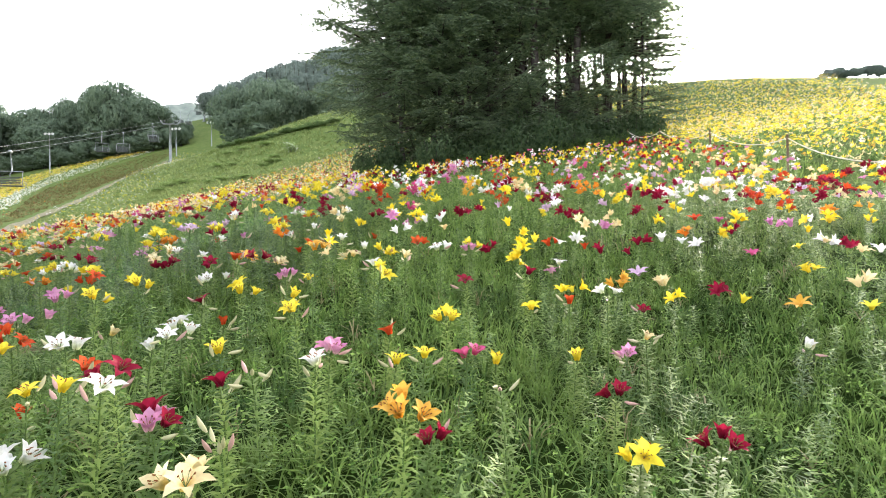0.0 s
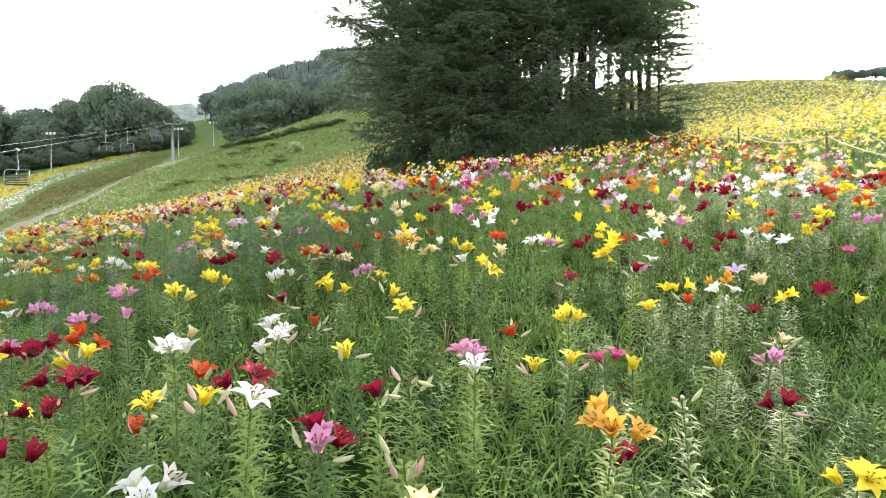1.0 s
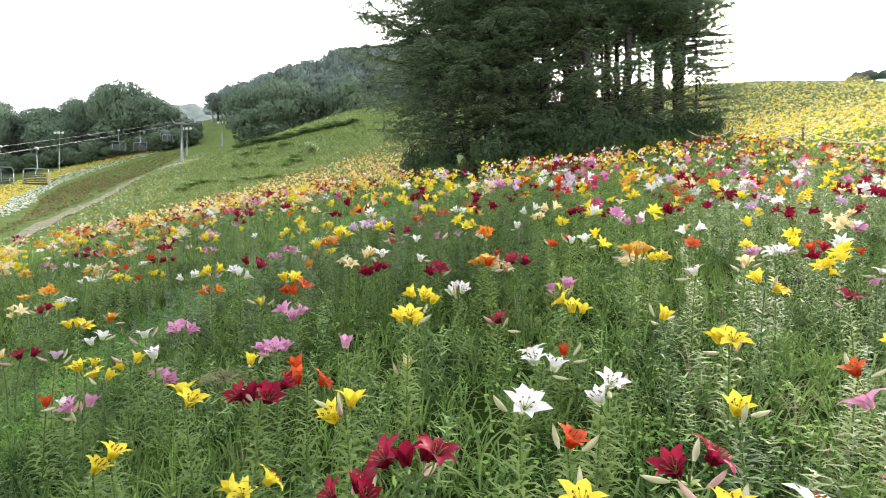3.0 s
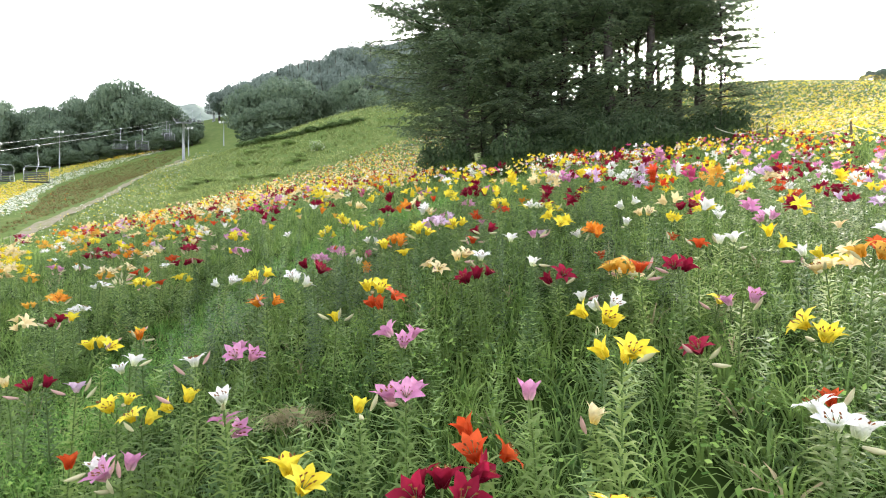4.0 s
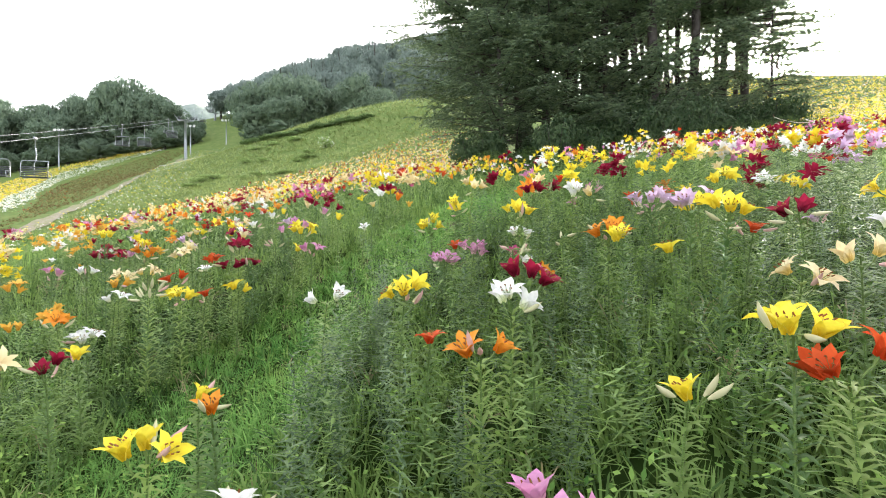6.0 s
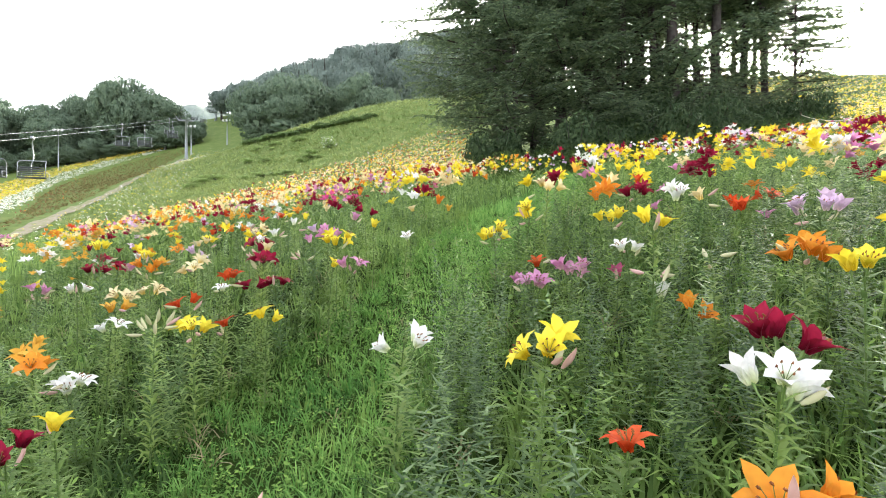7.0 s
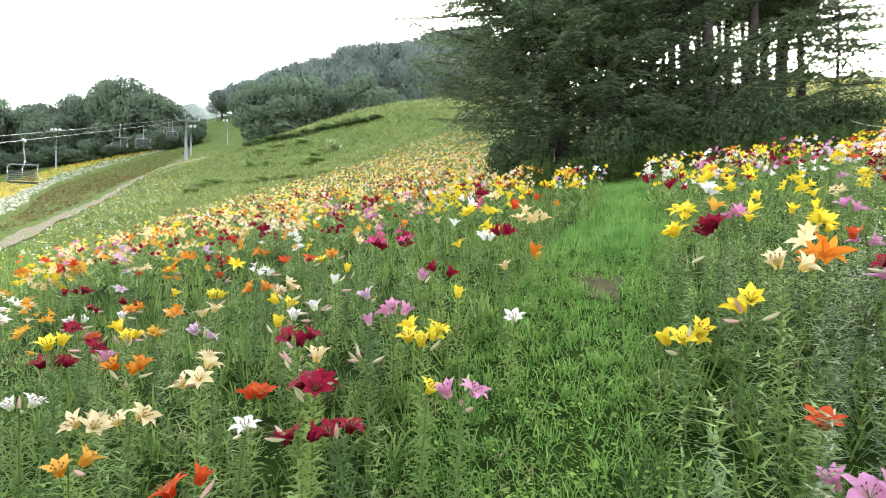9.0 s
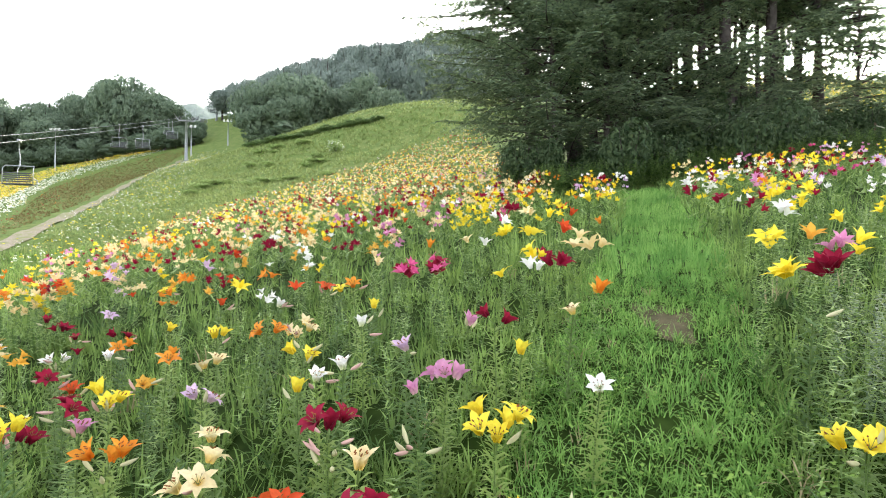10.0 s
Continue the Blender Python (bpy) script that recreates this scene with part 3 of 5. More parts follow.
plant_lilies("pink", [(-6.53, 10.32, 3, 0.63), (-8.55, 10.40, 1, 0.67), (-2.95, 10.82, 2, 0.56), (-6.37, 10.88, 1, 0.60), (-3.69, 11.30, 3, 0.70), (-2.52, 11.54, 2, 0.64), (-6.85, 15.71, 2, 0.86)])
plant_lilies("rose", [(0.15, 3.59, 2, 0.52), (3.60, 6.16, 1, 0.64), (3.82, 7.32, 1, 0.64), (-4.25, 8.54, 1, 0.38)])
plant_lilies("mauve", [(-5.66, 5.38, 1, 0.63), (2.09, 5.64, 1, 0.62), (-3.46, 7.13, 4, 0.73), (-2.34, 7.76, 1, 0.46), (-3.33, 7.91, 5, 0.66), (-7.89, 10.50, 2, 0.70), (-6.75, 10.71, 1, 0.62), (-10.27, 13.48, 1, 0.64), (-10.09, 15.47, 2, 0.55)])
plant_lilies("orange", [(-4.69, 6.15, 2, 0.71), (-5.79, 6.41, 1, 0.56), (-3.84, 7.33, 4, 0.66), (-4.19, 7.60, 2, 0.42), (-7.61, 8.03, 2, 0.74), (-3.95, 9.88, 3, 0.64), (-8.09, 9.92, 3, 0.72), (-2.06, 10.76, 1, 0.34), (-5.44, 11.18, 1, 0.63), (-7.80, 11.27, 2, 0.71), (-8.63, 11.46, 2, 0.66), (-9.35, 12.06, 2, 0.62), (-7.28, 12.11, 1, 0.66), (-6.68, 13.28, 1, 0.64), (-8.46, 13.36, 2, 0.77), (-4.67, 13.74, 1, 0.57), (-2.18, 14.64, 2, 0.72)])
plant_lilies("scarlet", [(-2.22, 2.75, 1, 0.46), (-2.01, 3.01, 1, 0.58), (-0.42, 3.80, 1, 0.47), (-3.22, 3.95, 3, 0.61), (-1.79, 4.27, 1, 0.40), (1.06, 4.49, 1, 0.69), (-5.19, 4.67, 1, 0.61), (-2.08, 5.41, 1, 0.64), (-3.70, 5.59, 3, 0.59), (-1.52, 5.88, 1, 0.64), (-0.25, 5.93, 2, 0.64), (1.73, 6.45, 1, 0.64), (-4.92, 6.53, 1, 0.62), (1.36, 6.56, 2, 0.64), (-1.87, 7.01, 1, 0.34), (-3.11, 7.19, 1, 0.51), (3.51, 7.36, 1, 0.64), (-1.01, 7.55, 1, 0.29), (-4.77, 8.78, 1, 0.43), (-7.24, 8.87, 2, 0.73), (-2.91, 9.46, 1, 0.34), (-7.23, 9.59, 2, 0.67), (-2.90, 9.65, 2, 0.36), (-2.49, 9.80, 3, 0.36)])
plant_lilies("scarlet", [(-3.50, 10.22, 1, 0.64), (-9.17, 11.32, 1, 0.59), (-5.52, 12.13, 2, 0.82), (-7.64, 12.42, 1, 0.65), (-8.03, 12.86, 1, 0.67), (-8.86, 12.96, 1, 0.66), (-4.88, 14.49, 2, 0.64), (-9.85, 15.81, 2, 0.64), (-7.21, 16.76, 1, 0.64)])
plant_lilies("cream", [(-0.90, 1.81, 3, 0.73), (1.61, 4.16, 1, 0.57), (-2.68, 4.29, 1, 0.40), (-0.36, 4.90, 1, 0.74), (3.94, 4.98, 2, 0.66), (-0.92, 5.39, 2, 0.64), (2.37, 5.66, 3, 0.56), (4.56, 5.77, 1, 0.64), (-6.39, 5.84, 1, 0.62), (-1.91, 6.19, 4, 0.39), (-3.19, 6.22, 2, 0.64), (-3.41, 6.31, 2, 0.56), (-1.39, 7.26, 2, 0.64), (-3.52, 8.98, 1, 0.69), (-4.59, 9.26, 3, 0.87), (-6.89, 9.47, 1, 0.85), (-7.89, 9.57, 3, 0.63), (-8.21, 9.67, 3, 0.57), (-7.58, 9.73, 3, 0.76), (-7.65, 10.12, 1, 0.69), (-3.75, 10.27, 2, 0.66), (-5.74, 10.82, 1, 0.61), (-8.06, 10.92, 2, 0.72), (-7.63, 11.39, 4, 0.63)])
plant_lilies("cream", [(-5.45, 11.83, 2, 0.76), (-5.30, 11.83, 2, 0.69), (-6.25, 13.47, 1, 0.61), (-7.33, 13.85, 2, 0.56), (-5.49, 13.86, 2, 0.76)])
plant_lilies("gold", [(-0.20, 2.47, 4, 0.69), (-1.19, 4.80, 3, 0.88), (3.31, 4.90, 1, 0.59), (-2.18, 5.74, 4, 0.55), (-7.96, 9.25, 2, 0.63), (-8.63, 11.26, 2, 0.58), (-3.82, 11.39, 1, 0.68), (-5.32, 11.68, 1, 0.43)])
plant_lilies("yellow", [(-6.92, 8.36, 3, 0.69), (-6.55, 8.56, 2, 0.61)])
plant_lilies("white", [(-4.18, 8.44, 2, 0.56)])
plant_lilies("scarlet", [(-6.89, 8.66, 1, 0.58)])
# stems still in bud: x, y, buds, height
for x, y, n, tall in ((-0.95, 2.29, 6, 0.56), (-0.94, 2.72, 5, 0.61), (0.35, 2.90, 3, 0.65), (-4.39, 7.63, 4, 0.64), (-4.00, 7.77, 3, 0.64), (-7.04, 8.09, 5, 0.86), (-7.16, 8.31, 5, 0.76), (-6.62, 9.84, 5, 0.62), (-7.01, 9.86, 7, 0.69), (-4.66, 10.19, 2, 0.64)):
    lily(x, y, "cream", 0, tall, 3, n)


# loose lilies of the wide field, too many to count
SIMPLE = [flower_piece(2, o, c, False, 20 + i, 0.85) for i, (o, c) in enumerate(((0.85, 0.6), (0.68, 0.4), (0.95, 0.9)))]


def kite_flower():
    """Six upright pointed petals, two triangles each."""
    v, t = [], []
    for k in range(6):
        a = k * 2 * math.pi / 6
        for rad, side, z in ((0.0, 0, 0.0), (0.032, 0.02, 0.045), (0.066, 0, 0.082), (0.032, -0.02, 0.045)):
            v.append((rad * math.cos(a) - side * math.sin(a), rad * math.sin(a) + side * math.cos(a), z))
        t += [(4 * k, 4 * k + 1, 4 * k + 2), (4 * k, 4 * k + 2, 4 * k + 3)]
    return np.array(v), np.array(t), np.zeros(len(t), int)


def plain_leaves(n, seed):
    r = np.random.default_rng(seed)
    v, t = [], []
    for k in range(n):
        a, z = r.uniform(0, 6.28), r.uniform(0.15, 0.6)
        ln = r.uniform(0.14, 0.24)
        c, s = math.cos(a), math.sin(a)
        v += [(-0.02 * s, 0.02 * c, z), (0.02 * s, -0.02 * c, z), (ln * c, ln * s, z + r.uniform(0.02, 0.14))]
        t.append((3 * k, 3 * k + 1, 3 * k + 2))
    return np.array(v), np.array(t), np.zeros(n, int)


TINY = kite_flower()
_p = [k for q in (0, 2, 4) for k in range(4 * q, 4 * q + 4)]
DOT = (TINY[0][_p], TINY[1][:6], TINY[2][:6])
LEAFS_MID = [foliage_piece(0.74, 46, 70 + k, 1, 0.105, 0.12, 0.0115) for k in range(4)]
LEAFS_FAR = [plain_leaves(9, 90 + k) for k in range(3)]
TINTS = list(PETAL)
MIX_NEAR = {"yellow": 0.32, "white": 0.14, "maroon": 0.20, "pink": 0.06, "rose": 0.04, "mauve": 0.04, "orange": 0.04, "scarlet": 0.05, "cream": 0.13, "gold": 0.03}
MIX_LEFT = {"yellow": 0.13, "white": 0.03, "maroon": 0.16, "pink": 0.02, "mauve": 0.02, "orange": 0.05, "scarlet": 0.03, "cream": 0.46, "gold": 0.10}


def draw_colours(mix, n):
    p = np.array([mix.get(k, 0) for k in TINTS])
    return rng.choice(len(TINTS), n, p=p / p.sum())


def spread(x0, x1, y0, y1, per_m2, inside):
    n = int((x1 - x0) * (y1 - y0) * per_m2)
    x, y = rng.uniform(x0, x1, n), rng.uniform(y0, y1, n)
    ok = inside(x, y)
    return x[ok], y[ok]


def heads_on(xs, ys, tall, colours, counts, pieces, size=1.0):
    """Flower heads on the tops of stems."""
    out = []
    rep = np.repeat(np.arange(len(xs)), counts)
    n = len(rep)
    a = rng.uniform(0, 2 * np.pi, n)
    off = rng.uniform(0.02, 0.055, n) * (counts[rep] > 1)
    px, py = xs[rep] + off * np.cos(a), ys[rep] + off * np.sin(a)
    pz = land(xs[rep], ys[rep]) + tall[rep] + rng.uniform(-0.06, 0.06, n)
    pick = rng.integers(0, len(pieces), n)
    for i, pc in enumerate(pieces):
        s = pick == i
        mm = placed(px[s], py[s], pz[s], rng.uniform(0.85, 1.15, s.sum()) * size, rng.uniform(0, 6.28, s.sum()),
                    np.radians(rng.uniform(10, 60, s.sum()) * np.where(counts[rep][s] > 1, 1.0, 0.5)), a[s])
        v, t, m = scatter((pc[0], pc[1], np.zeros(len(pc[1]), int)), mm)
        out.append((v, t, np.repeat(colours[rep][s], len(pc[1]))))
    return out


def bed(name, label, xs, ys, colours, tall, flowers, leaves, per_head=(1, 4), size=1.0, leaf_size=1.0, counts=None):
    counts = rng.integers(*per_head, len(xs)) if counts is None else counts
    ps = heads_on(xs, ys, tall, colours, counts, flowers, size)
    z = land(xs, ys)
    pick = rng.integers(0, len(leaves), len(xs))
    for i, pc in enumerate(leaves):
        s = pick == i
        v, t, m = scatter((pc[0], pc[1], np.zeros(len(pc[1]), int)),
                          placed(xs[s], ys[s], z[s], leaf_size, rng.uniform(0, 6.28, s.sum()), rng.uniform(0, 0.12, s.sum()), rng.uniform(0, 6.28, s.sum()), tall[s] / 0.74))
        ps.append((v, t, np.full(len(t), len(TINTS))))
    v, t, m = join(ps)
    return single(name, mesh_of(name, v, t, [PETAL[k] for k in TINTS] + [M_LEAF], m), label, "lilies", kind="stuff")


def clear_of_near(x, y, d=0.3):
    if not NEAR:
        return np.ones(len(x), bool)
    q = np.array(NEAR)
    return np.array([((q - (a, b)) ** 2).sum(1).min() > d * d for a, b in zip(x, y)])


MIDDLE = [flower_piece(3, o, c, False, 30 + i, 0.85) for i, (o, c) in enumerate(((0.76, 0.62), (0.62, 0.35), (0.9, 0.9), (0.52, 0.2)))]
LEAF_FEW = [plain_leaves(4, 95)]
LEAF_ONE = [plain_leaves(2, 96)]


def in_groups(x, y, c, most=4, apart=0.13):
    """Stems of one colour stand together in small groups."""
    k = rng.integers(1, most + 1, len(x))
    rep = np.repeat(np.arange(len(x)), k)
    return x[rep] + rng.normal(0, apart, len(rep)), y[rep] + rng.normal(0, apart, len(rep)), c[rep]


def colours_at(x, y):
    left = rng.random(len(x)) < sstep(-4, -12, x) * sstep(6, 13, y) + sstep(15, 22, y) * (x < -3)
    return np.where(left, draw_colours(MIX_LEFT, len(x)), draw_colours(MIX_NEAR, len(x)))


# between the single lilies and on up the slope
def beyond_singles(x, y):
    """Full density past the lilies that stand singly, a few among them."""
    return (y > 7.4 - 0.8 * np.minimum(x, 0)) | (x < -10.6 + 0.1 * y) | (rng.random(np.shape(x)) < np.where(x > -2.4, 0.55, np.where(x < -7.5, 0.3, np.where(y < 10, 0.0, 0.2))))


x, y, c, n, tall = (np.array(q) for q in zip(*OUTER))
bed("lily_bed", "lilies in many colours at the back of the near bed", x, y, c, tall, MIDDLE, LEAFS_MID, size=1.38, counts=n)
x, y = spread(-14, 7.5, 4.8, 7.5, 6.5, lambda a, b: in_field(a, b) & beyond_singles(a, b))
ok = clear_of_near(x, y, 0.28)
x, y = x[ok], y[ok]
bed("lily_bed", "mixed lilies in many colours among the grass", x, y, colours_at(x, y), rng.uniform(0.6, 0.85, len(x)), MIDDLE, LEAFS_MID, (1, 5), 1.12)
x, y = spread(-14, 9.6, 7.5, 11, 3.7, lambda a, b: in_field(a, b) & beyond_singles(a, b))
ok = clear_of_near(x, y)
x, y, c = in_groups(x[ok], y[ok], colours_at(x[ok], y[ok]))
bed("lily_bed", "mixed lilies in many colours, dense on the slope", x, y, c, rng.uniform(0.55, 0.9, len(x)), MIDDLE, LEAFS_MID, (1, 6), 1.05)
x, y = spread(-15, 9.6, 11, 15, 2.7, lambda a, b: in_field(a, b) & beyond_singles(a, b))
ok = clear_of_near(x, y)
x, y, c = in_groups(x[ok], y[ok], colours_at(x[ok], y[ok]))
bed("lily_bed", "mixed lilies in many colours further up the slope", x, y, c, rng.uniform(0.55, 0.95, len(x)), SIMPLE, LEAFS_MID, (1, 6), 0.85)
x, y = spread(-20, 9.6, 15, 30, 3.2, in_field)
x, y, c = in_groups(x, y, colours_at(x, y), 4, 0.18)
bed("lily_bed", "mixed lilies in many colours below the trees", x, y, c, rng.uniform(0.5, 0.9, len(x)), [TINY], LEAFS_FAR, (1, 5), 0.8)
x, y = spread(-20, 0, 30, 62, 8.0, in_field)
bed("lily_bed", "distant cream, yellow and orange lilies", x, y, draw_colours(MIX_LEFT, len(x)), rng.uniform(0.5, 0.8, len(x)), [TINY], LEAFS_FAR[:1], (1, 4), 0.75)
# stems without open flowers among the single lilies
x, y = spread(-13, 8, 0.5, 8.5, 6.0, in_field)
ok = clear_of_near(x, y, 0.12)
x, y = x[ok], y[ok]
tall = rng.uniform(0.25, 0.66, len(x))
ps = []
pick = rng.integers(0, 4, len(x))
for i, pc in enumerate(LEAFS_MID):
    s = pick == i
    ps.append(scatter(pc, placed(x[s], y[s], land(x[s], y[s]), 1.1, rng.uniform(0, 6.28, s.sum()), rng.uniform(0, 0.38, s.sum()), rng.uniform(0, 6.28, s.sum()), tall[s] / 0.74)))
v, t, m = join(ps)
single("lily_foliage", mesh_of("lily_foliage", v, t, [M_LEAF]), "green lily stems with narrow leaves, not in flower", "foliage", kind="stuff")

x, y = spread(-9, 8, 7.5, 14, 9.0, lambda a, b: in_field(a, b) & (rng.random(len(a)) < np.where((a > path_x(b) + 0.6) & (a < path_x(b) + 5.1), 1.0, 0.8)))
tall = rng.uniform(0.4, 0.75, len(x)) * np.where(x > path_x(y), 1.2, 1.0)
v, t, m = scatter(LEAFS_MID[1], placed(x, y, land(x, y), 1.0, rng.uniform(0, 6.28, len(x)), rng.uniform(0, 0.2, len(x)), rng.uniform(0, 6.28, len(x)), tall / 0.74))
single("lily_foliage", mesh_of("lily_foliage", v, t, [M_LEAF]), "green leafy lily stems between the flowering ones", "foliage", kind="stuff")

# lush tall stems on the upper side of the path
x, y = spread(-7, 0, 6.0, 11, 15.0, lambda a, b: (a > path_x(b) + 0.85) & (a < path_x(b) + 5.0))
ok = clear_of_near(x, y, 0.1)
x, y = x[ok], y[ok]
tall = rng.uniform(0.5, 0.92, len(x))
v, t, m = scatter(foliage_piece(0.74, 80, 61, 1, 0.078, 0.1, 0.010), placed(x, y, land(x, y), 1.0, rng.uniform(0, 6.28, len(x)), rng.uniform(0, 0.16, len(x)), rng.uniform(0, 6.28, len(x)), tall / 0.74))
single("lily_foliage", mesh_of("lily_foliage", v, t, [M_DARKLEAF]), "tall dark leafy lily stems beside the grass path", "foliage", kind="stuff")

# yellow slope behind the rope
# the large cream share pales the slope in place of haze
YELLOWS = {"yellow": 0.56, "cream": 0.36, "gold": 0.06, "white": 0.02}
SPARK = (np.array([(0.012, 0, 0.03), (-0.02, 0.07, 0.075), (0.045, 0.06, 0.06), (-0.01, 0.01, 0.03), (-0.075, -0.01, 0.08), (-0.03, -0.065, 0.07), (0, -0.01, 0.03), (0.02, -0.07, 0.08), (0.075, -0.02, 0.06)]),
         np.arange(9).reshape(3, 3), np.zeros(3, int))
x, y = spread(10, 34, 17, 40, 12.0, in_yellow)
bed("lily_bed", "bright yellow lilies further up the slope", x, y, draw_colours(YELLOWS, len(x)), rng.uniform(0.45, 0.85, len(x)), [SPARK], LEAF_ONE, (1, 4), 0.82)
x, y = spread(10, 34, 5, 17, 12.0, in_yellow)
bed("lily_bed", "bright yellow lilies covering the slope", x, y, draw_colours(YELLOWS, len(x)), rng.uniform(0.45, 0.85, len(x)), [DOT], LEAF_FEW, (1, 4), 0.85)
x, y = spread(14, 95, 30, 92, 7.0, lambda a, b: in_yellow(a, b) & ~((a < 34) & (b < 40)))
bed("lily_bed", "distant yellow lilies up to the crest", x, y, draw_colours(YELLOWS, len(x)), rng.uniform(0.45, 0.9, len(x)), [SPARK], LEAF_ONE, (1, 4), 0.85, 1.3)


# ---- strips across the valley ----
def strip_x(y, offs):
    """x of a line that runs up the valley, offs metres left of the gravel track."""
    return np.interp(y, [20, 29.7, 33.7, 43.8, 62.7, 94.3, 108, 125], [-24, -26.2, -27.8, -32, -40, -52.2, -56, -60]) - offs


ty = np.linspace(16, 106, 120)
tv = np.concatenate([np.stack([strip_x(ty, o * np.interp(ty, [16, 106], [0.7, 0.5]) + 0.12 * np.sin(0.9 * ty + o)), ty, land(strip_x(ty, o * 0.8), ty) + 0.05 + 0.03 * (o == 0)], 1) for o in (-1, 0, 1)])
n = len(ty)
i0 = np.arange(n - 1)
tt = np.concatenate([np.concatenate([np.stack([i0 + a, i0 + a + 1, i0 + a + n + 1], 1), np.stack([i0 + a, i0 + a + n + 1, i0 + a + n], 1)]) for a in (0, n)])
single("gravel_track", mesh_of("gravel_track", tv, tt, [M_GRAVEL], smooth=True), "pale gravel service track up the grassy valley", "track", kind="structure")

LINE_Y = [30, 40, 52, 62, 84, 101, 114, 123]
BROWN_LOW = [1.5, 1.7, 3.2, 6.2, 9.0, 9.0, 4.5, 3]
WHITE_LOW = [2.2, 3.4, 6.4, 9.6, 15, 14.5, 11, 6]
WHITE_TOP = [4.8, 6.2, 9.6, 13.0, 18, 21, 18, 8]
YELLOW_TOP = [19, 20.5, 23.5, 25.5, 28, 29, 27, 18]


def valley_bed(label, y0, y1, low, top, per_m2, mix, tall, size, flower, leaves, heads=(1, 4)):
    """A bed between two lines left of the track."""
    width = max(np.max(np.array(top) - np.array(low)), 1.0)
    n = int((y1 - y0) * width * per_m2)
    yy, off = rng.uniform(y0, y1, n), rng.uniform(0, width, n)
    lo, hi = np.interp(yy, LINE_Y, low), np.interp(yy, LINE_Y, top)
    ok = off < hi - lo
    yy, off = yy[ok], (lo + off)[ok]
    xx = strip_x(yy, off)
    return bed("lily_bed", label, xx, yy, draw_colours(mix, len(xx)), rng.uniform(*tall, len(xx)), [flower], leaves, heads, size)


valley_bed("white lilies in a strip beside the lift", 34, 122, WHITE_LOW, WHITE_TOP, 4.0, {"white": 0.9, "cream": 0.1}, (0.5, 0.8), 1.05, SPARK, LEAF_ONE)
valley_bed("yellow lilies in a broad strip below the trees", 36, 123, WHITE_TOP, YELLOW_TOP, 8.0, {"yellow": 0.6, "gold": 0.14, "cream": 0.26}, (0.5, 0.8), 1.1, SPARK, LEAF_ONE)
valley_bed("thin white and yellow lilies beside the track", 22, 112, [-7.5] * 8, [-1.3] * 8, 3.0, {"white": 0.5, "yellow": 0.35, "cream": 0.15}, (0.35, 0.65), 0.62, SPARK, LEAF_FEW, (1, 3))
valley_bed("dull brown and maroon lilies past flowering", 30, 121, BROWN_LOW, WHITE_LOW, 0.8, {"maroon": 0.85, "orange": 0.15}, (0.35, 0.55), 0.7, DOT, LEAF_FEW, (1, 3))


# ---- grass ----
def blade_piece(seg=3, long_=0.34, width=0.0045):
    ps = []
    r = np.random.default_rng(5)
    for k in range(7):
        az = r.uniform(0, 6.28)
        ln = long_ * r.uniform(0.55, 1.1)
        u = np.linspace(0, 1, seg + 1)
        d = np.array([math.cos(az), math.sin(az), 0])
        base = np.array([r.uniform(-0.05, 0.05), r.uniform(-0.05, 0.05), 0])
        out = r.uniform(0.2, 0.75)
        p = base + np.outer(ln * out * u ** 1.6, d) + np.outer(ln * (u - 0.45 * out * u ** 2.2), (0, 0, 1))
        w = width * (1 - u ** 1.5)
        w[-1] = 0
        s = np.array([-math.sin(az), math.cos(az), 0])
        v = np.concatenate([p - s * w[:, None], p + s * w[:, None]])
        t = []
        for i in range(seg):
            t.append((i, i + seg + 1, i + seg + 2))
            if i < seg - 1:
                t.append((i, i + seg + 2, i + 1))
        ps.append((v, np.array(t), np.zeros(len(t), int)))
    return join(ps)


def tufts(name, label, x, y, piece, size, tall, mats):
    v, t, m = scatter(piece, placed(x, y, land(x, y) - 0.01, size, rng.uniform(0, 6.28, len(x)), rng.uniform(0, 0.25, len(x)), rng.uniform(0, 6.28, len(x)), tall))
    idx = np.repeat(rng.random(len(x)) < 0.02, len(piece[1])).astype(int) if len(mats) > 1 else None
    return single(name, mesh_of(name, v, t, mats, idx), label, "grass", kind="stuff")


def arch_piece(seed, n=8, long_=0.34, width=0.006):
    """A tuft of soft blades that bow over to all sides."""
    r = np.random.default_rng(seed)
    ps = []
    for k in range(n):
        az, ln = k * 2.4 + r.uniform(-0.5, 0.5), long_ * r.uniform(0.6, 1.15)
        bow = r.uniform(0.55, 1.15)
        u = np.array([0, 0.45, 0.78, 1.0])
        d, e = np.array([math.cos(az), math.sin(az), 0]), np.array([-math.sin(az), math.cos(az), 0])
        p = np.outer(ln * bow * u ** 1.25, d) * 0.8 + np.outer(ln * (1.05 * u - 0.78 * bow * u ** 2.1), (0, 0, 1)) + np.array([r.uniform(-0.03, 0.03), r.uniform(-0.03, 0.03), 0])
        w = width * np.array([0.8, 1.0, 0.8, 0.0])
        v = np.concatenate([p - e * w[:, None], p + e * w[:, None]])
        ps.append((v, np.array([(0, 4, 5), (0, 5, 1), (1, 5, 6), (1, 6, 2), (2, 6, 7)]), np.zeros(5, int)))
    return join(ps)


